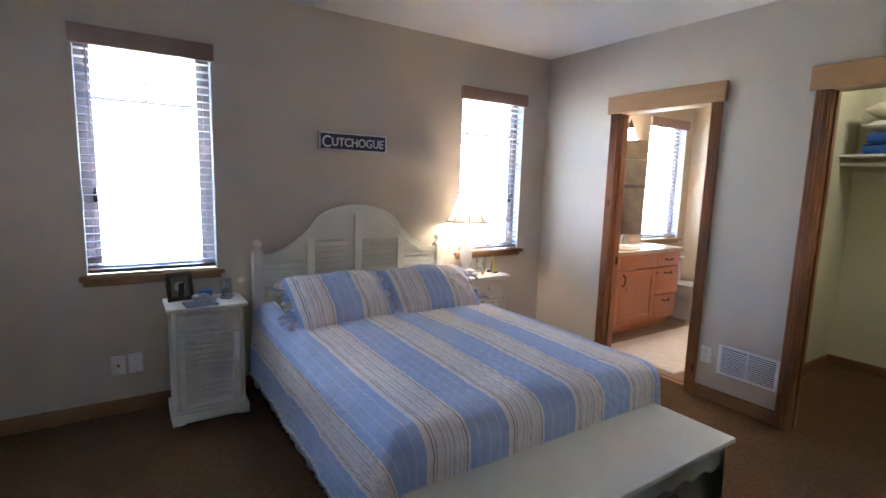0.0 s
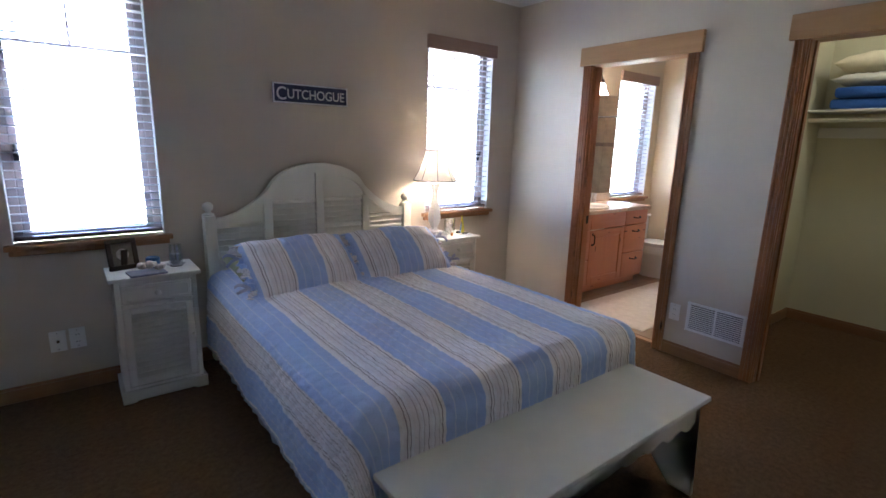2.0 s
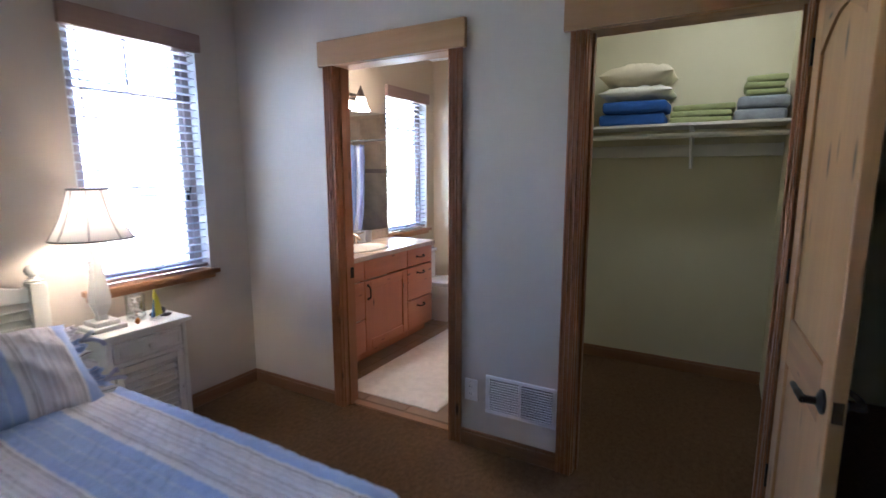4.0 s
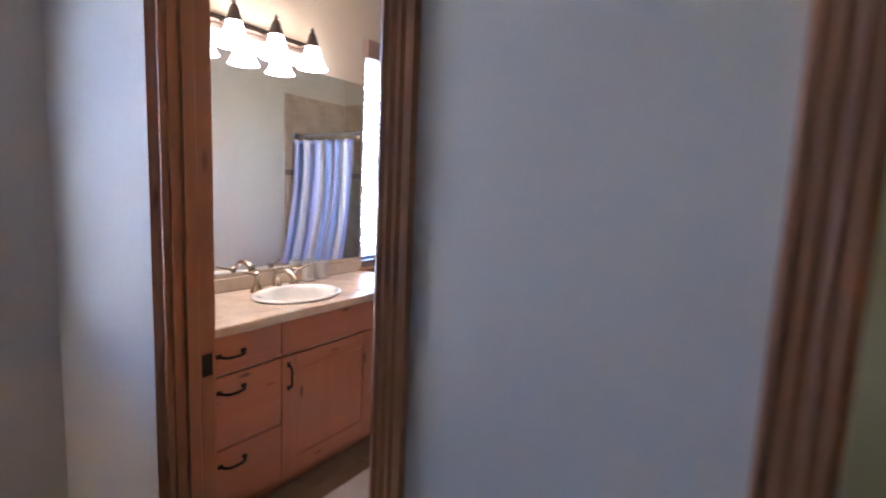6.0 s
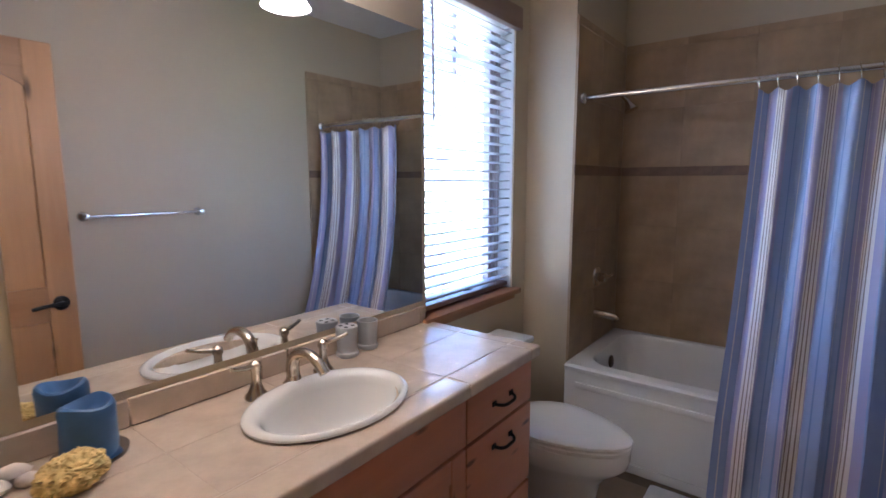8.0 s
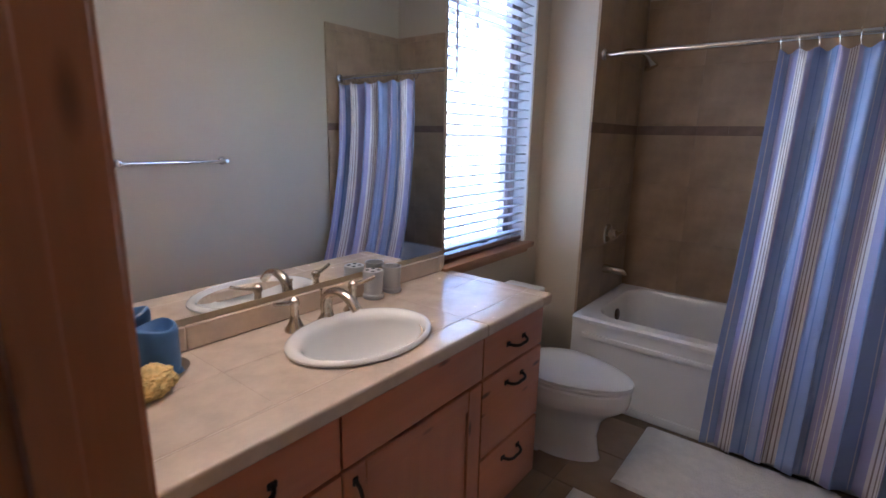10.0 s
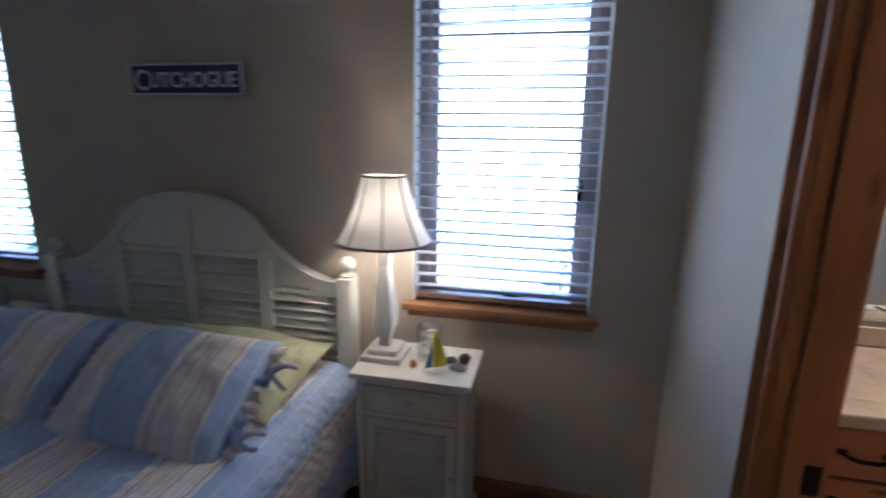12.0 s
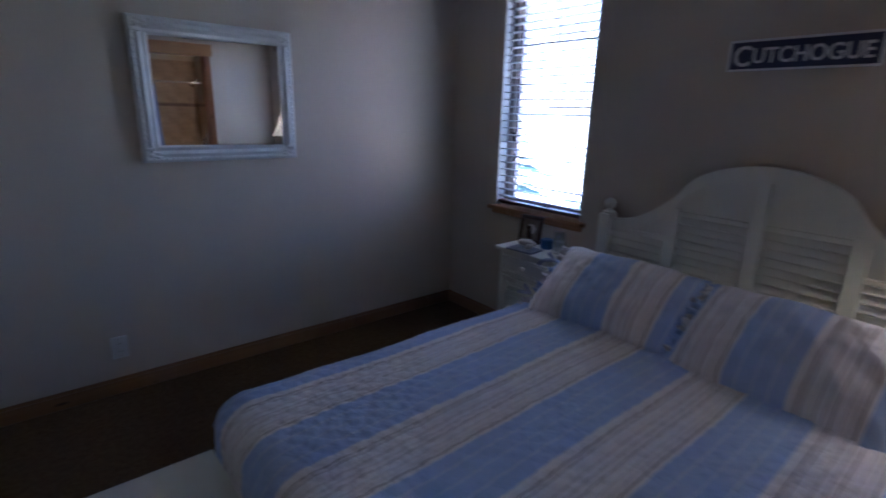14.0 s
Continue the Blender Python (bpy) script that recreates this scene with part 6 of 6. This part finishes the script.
def shower_curtain():
    """Hung outside the tub, bunched at the south end; folds deepen where it is gathered."""
    root = thing("shower_curtain", pose(5.78, BATH_S, 0.018), "blue, lilac, white and brown striped shower curtain, drawn aside", "curtain")
    y_top, y_bot, z0, z1 = 0.800, 0.800, 0.035, 1.715
    cloth, folds = 1.75, 6.5
    n, m = 260, 36
    bm = bmesh.new()
    uv = bm.loops.layers.uv.new("cloth")
    rows, flat = [], {}
    for j in range(m + 1):
        t = j / m
        z = z1 + (z0 - z1) * t
        row = []
        for i in range(n + 1):
            s = i / n
            ph = 2 * math.pi * folds * (s + 0.012 * math.sin(9 * s))
            amp = (0.056 - 0.010 * t) * (0.75 + 0.4 * math.sin(5.1 * s + 1))
            y = 0.015 + s * (0.750 + 0.035 * t) + 0.012 * math.sin(2 * ph + 0.8) * t
            x = -0.012 + amp * math.sin(ph + 0.5 * t * math.sin(7 * s)) - 0.205 * min(1.0, t / 0.78) ** 2.4 + 0.010 * noise.noise(Vector((s * 8, t * 3, 2)))
            dip = 0.016 * (0.5 - 0.5 * math.cos(2 * math.pi * 12 * s)) * max(0, 1 - t * 8)
            vert = bm.verts.new((x, y, z - dip))
            flat[vert] = (s * cloth + 0.06, z)
            row.append(vert)
        rows.append(row)
    for a, b in zip(rows, rows[1:]):
        for i in range(n):
            f = bm.faces.new((a[i], a[i + 1], b[i + 1], b[i]))
            for lp in f.loops:
                lp[uv].uv = flat[lp.vert]
    c = part("cloth", bm, curtain_material(), root)
    mod = c.modifiers.new("thick", "SOLIDIFY")
    mod.thickness = 0.002
    for k in range(13):
        y = 0.02 + 0.745 * k / 12
        pts = [(0.021 * math.cos(a), y + 0.004 * math.sin(a), 1.745 + 0.034 * math.sin(a)) for a in (2 * math.pi * i / 18 for i in range(19))]
        part("ring", tube(pts, 0.0015, 6), NICKEL, root, "thin metal curtain ring")
    return root


shower_curtain()
tb = thing("towel_bar", pose(4.55, BATH_S, 1.20), "chrome towel bar on the bathroom wall", "towel bar")
part("bar", tube([(-0.295, 0.058, 0), (0.295, 0.058, 0)], 0.008, 12), CHROME, tb)
for s in (-1, 1):
    part("post", lathe([(0.026, 0), (0.024, 0.006), (0.013, 0.014), (0.011, 0.05), (0.015, 0.058), (0.013, 0.07), (0.001, 0.073)], 18), CHROME, tb, at=pose(s * 0.29, 0, 0, -90))


def mat_rug(x, y, w, d, rz, label):
    bm = bmesh.new()
    n, m = 60, 40
    grid = [[bm.verts.new((w * (i / n - 0.5), d * (j / m - 0.5), 0.016 + 0.0025 * noise.noise(Vector((i * 0.5, j * 0.5, x))) + 0.002 * noise.noise(Vector((i * 0.1, j * 0.1, 3))) - (0.011 if i in (0, n) or j in (0, m) else 0))) for i in range(n + 1)] for j in range(m + 1)]
    for a, b in zip(grid, grid[1:]):
        for i in range(n):
            bm.faces.new((a[i], a[i + 1], b[i + 1], b[i]))
    rim = bmesh.ops.extrude_edge_only(bm, edges=[e for e in bm.edges if len(e.link_faces) == 1])
    for v in rim["geom"]:
        if isinstance(v, bmesh.types.BMVert):
            v.co.z = 0.0
    return tagged(part("bath_mat", bm, RUG, None, at=pose(x, y, 0.006, 0, 0, rz)), label, "rug", "bath mats")


mat_rug(4.24, 2.43, 1.44, 0.70, 0, "cream cotton bath mat before the vanity")
mat_rug(5.345, 2.31, 0.50, 0.74, 0, "white cotton bath mat beside the tub")


# ---- outside ----
def ground_mat():
    m, nt, b = shader("lawn_and_gravel")
    v = coords(nt)
    a, c = add(nt, "ShaderNodeTexNoise", Scale=0.06, Detail=4.0), add(nt, "ShaderNodeTexNoise", Scale=3.0, Detail=5.0)
    nt.links.new(v, a.inputs["Vector"]), nt.links.new(v, c.inputs["Vector"])
    col = ramp(nt, a.outputs[0], [(0.42, (0.50, 0.48, 0.44)), (0.58, (0.20, 0.26, 0.12))])
    col = mix(nt, 1.0, col, ramp(nt, c.outputs[0], [(0.3, (0.75, 0.75, 0.75)), (0.7, (1.1, 1.1, 1.1))]), "MULTIPLY")
    nt.links.new(col, b.inputs["Base Color"])
    b.inputs["Roughness"].default_value = 0.95
    return m


GZ = -3.1
bm = bmesh.new()
bmesh.ops.create_grid(bm, x_segments=8, y_segments=8, size=1500)
tagged(part("ground", bm, ground_mat(), None, at=pose(0, 0, GZ)), "pale gravel and grass around the houses", "ground", kind="structure")
SIDING = plain("pale_siding", (0.50, 0.46, 0.44), 0.7, var=0.06, vscale=2, bump=0.3, bscale=20, stretch=(0.1, 0.1, 6))
ROOF = plain("roof_shingle", (0.20, 0.175, 0.19), 0.9, var=0.2, vscale=6, bump=0.5, bscale=30)
BARK = plain("bark", (0.11, 0.075, 0.05), 0.95, var=0.3, vscale=9, bump=0.8, bscale=30, stretch=(1, 1, 0.3))
NEEDLES = plain("conifer_needles", (0.11, 0.19, 0.15), 0.8, var=0.4, vscale=4, bump=0.0)


def neighbour_house():
    root = thing("house", pose(13.0, 19.0, GZ), "neighbouring pale house with grey shingled gables", "house")
    w, d, eave, peak = 5.2, 4.5, 5.0, 7.9
    part("wall", slab([(-w, 0), (-w, eave), (0, peak - 0.25), (w, eave), (w, 0)], -d, d), SIDING, root)
    for s in (-1, 1):
        part("roof", slab([(0, peak), (s * (w + 0.5), eave - 0.32), (s * (w + 0.5), eave - 0.5), (0, peak - 0.2)], -d - 0.5, d + 0.5), ROOF, root)
    part("porch_wall", slab([(-3.2, 0), (-3.2, 3.0), (-0.9, 4.35), (1.4, 3.0), (1.4, 0)], -d - 1.8, -d), SIDING, root)
    for s in (-1, 1):
        part("porch_roof", slab([(-0.9, 4.62), (-0.9 + s * 2.7, 2.85), (-0.9 + s * 2.7, 2.68), (-0.9, 4.42)], -d - 2.1, -d), ROOF, root)
    for x, z in ((2.8, 3.0), (3.9, 1.0), (-4.2, 3.2)):
        wn_ = part("window", solid(x - 0.45, -d - 0.05, z, x + 0.45, -d - 0.001, z + 1.3, 0.01), WHITE_PAINT, root)
        part("pane", solid(x - 0.37, -d - 0.06, z + 0.08, x + 0.37, -d - 0.051, z + 1.22), DARKHOLE, wn_)
    return root


neighbour_house()


def conifer(x, y, h, seed):
    root = thing("conifer", pose(x, y, GZ, 0, 0, seed * 40), "tall blue-green conifer outside the windows", "tree", "trees outside")
    part("trunk", tube([(0, 0, 0), (0.03, 0.02, h * 0.5), (0, 0, h * 0.97)], [h * 0.018, h * 0.011, 0.01], 8), BARK, root)
    rng = random.Random(seed)
    bm, limbs = bmesh.new(), bmesh.new()
    for k in range(int(h * 15)):
        t = rng.random() ** 1.2
        z = h * (0.12 + 0.86 * t)
        reach = (1 - t) * h * 0.20 * rng.uniform(0.6, 1.1) + 0.12
        a = rng.uniform(0, 2 * math.pi)
        out = Vector((math.cos(a), math.sin(a), 0))
        side = Vector((-math.sin(a), math.cos(a), 0))
        tube([(0, 0, z), out * reach * 0.5 + Vector((0, 0, z - 0.05 * reach)), out * reach + Vector((0, 0, z - 0.22 * reach))], [0.02, 0.014, 0.005], 4, limbs)
        for q in range(9):
            u = 0.2 + 0.8 * (q + rng.random()) / 9
            base = out * reach * u + Vector((0, 0, z - 0.22 * reach * u * u))
            ln = reach * 0.34 * (1.15 - u * 0.6)
            for s in (-1, 1):
                tip = base + side * s * ln + out * ln * 0.6 + Vector((0, 0, -0.25 * ln + rng.uniform(-0.04, 0.04)))
                wv = out * ln * 0.28
                vs = [bm.verts.new(p) for p in (base - wv, base + wv, tip + Vector((0, 0, 0.02)), tip - wv * 0.6)]
                bm.faces.new(vs)
    part("limbs", limbs, BARK, root)
    part("needles", bm, NEEDLES, root, smooth=False)
    return root


for x, y, h, sd in ((3.15, 11.0, 4.4, 1), (3.9, 13.5, 4.2, 2), (-8.6, 11.0, 7.6, 3), (-10.5, 14.5, 8.6, 4), (-13.5, 16.0, 8.0, 5), (-7.4, 16.5, 7.0, 6)):
    conifer(x, y, h, sd)


# ---- tiles, last ----
def tile_field(name, at, w, h, t, material, grout, label, rng_seed, course=None):
    """A tiled slab in local x (across) and z (up), face towards -y; course: (z0, z1) of a darker band."""
    root = thing(name, at, label, "tiles", kind="structure")
    part("grout_bed", solid(0, 0.004, 0, w, 0.012, h), grout, root, smooth=False)
    g = 0.0005
    cache = {}
    zs = [0.0]
    while zs[-1] < h - 1e-6:
        z = zs[-1]
        nxt = z + t
        if course and z < course[0] - 1e-6 < nxt - 1e-6:
            nxt = course[0]
        elif course and abs(z - course[0]) < 1e-6:
            nxt = course[1]
        zs.append(min(nxt, h))
    for a, b in zip(zs, zs[1:]):
        band = course and abs(a - course[0]) < 1e-6
        step = t * (0.5 if band else 1)
        x = 0.0
        while x < w - 1e-6:
            e = min(x + step, w)
            key = (round(e - x, 4), round(b - a, 4), bool(band))
            if key not in cache:
                cache[key] = mesh_of("tile", solid(g, 0, g, e - x - g, 0.008, b - a - g, 0.0008), BAND_TILE if band else material, smooth=False)
            piece("tile", cache[key], root, pose(x, 0, a))
            x = e
    return root


TB0, TBH = TUB_H - 0.004, 1.682
BAND = (1.402 - TB0, 1.454 - TB0)
tile_field("tiled_wall_back", pose(BATH_E - 0.012, fz, TB0, 0, 0, -90), fz - BATH_S - 0.012, TBH, 0.325, WALL_TILE, WALL_GROUT, "brown stone-look shower tiles on the back wall with a dark band", 1, BAND)
tile_field("tiled_wall_head", pose(5.702, fz, TB0), BATH_E - 0.012 - 5.702, TBH, 0.325, WALL_TILE, WALL_GROUT, "brown stone-look shower tiles round the faucet with a dark band", 2, BAND)
tile_field("tiled_wall_foot", pose(BATH_E - 0.012, BATH_S + 0.012, TB0, 0, 0, 180), BATH_E - 0.012 - 5.66, TBH, 0.325, WALL_TILE, WALL_GROUT, "brown stone-look shower tiles at the tub's foot with a dark band", 3, BAND)
floor_b = thing("floor_bath", pose(BATH_X0, BATH_S, 0), "brown square-tiled bathroom floor", "tiles", kind="structure")
part("grout_bed", solid(0, 0, -0.12, BATH_E - BATH_X0, NORTH - BATH_S, 0.002), FLOOR_GROUT, floor_b, smooth=False)
ft = 0.305
tile_mesh = mesh_of("tile", solid(0.0025, 0.0025, -0.004, ft - 0.0025, ft - 0.0025, 0.006, 0.0018), FLOOR_TILE, smooth=False)
for i in range(7):
    for j in range(6):
        piece("tile", tile_mesh, floor_b, pose(i * ft + 0.012, j * ft + 0.01 - 0.02 * (j > 5), 0))
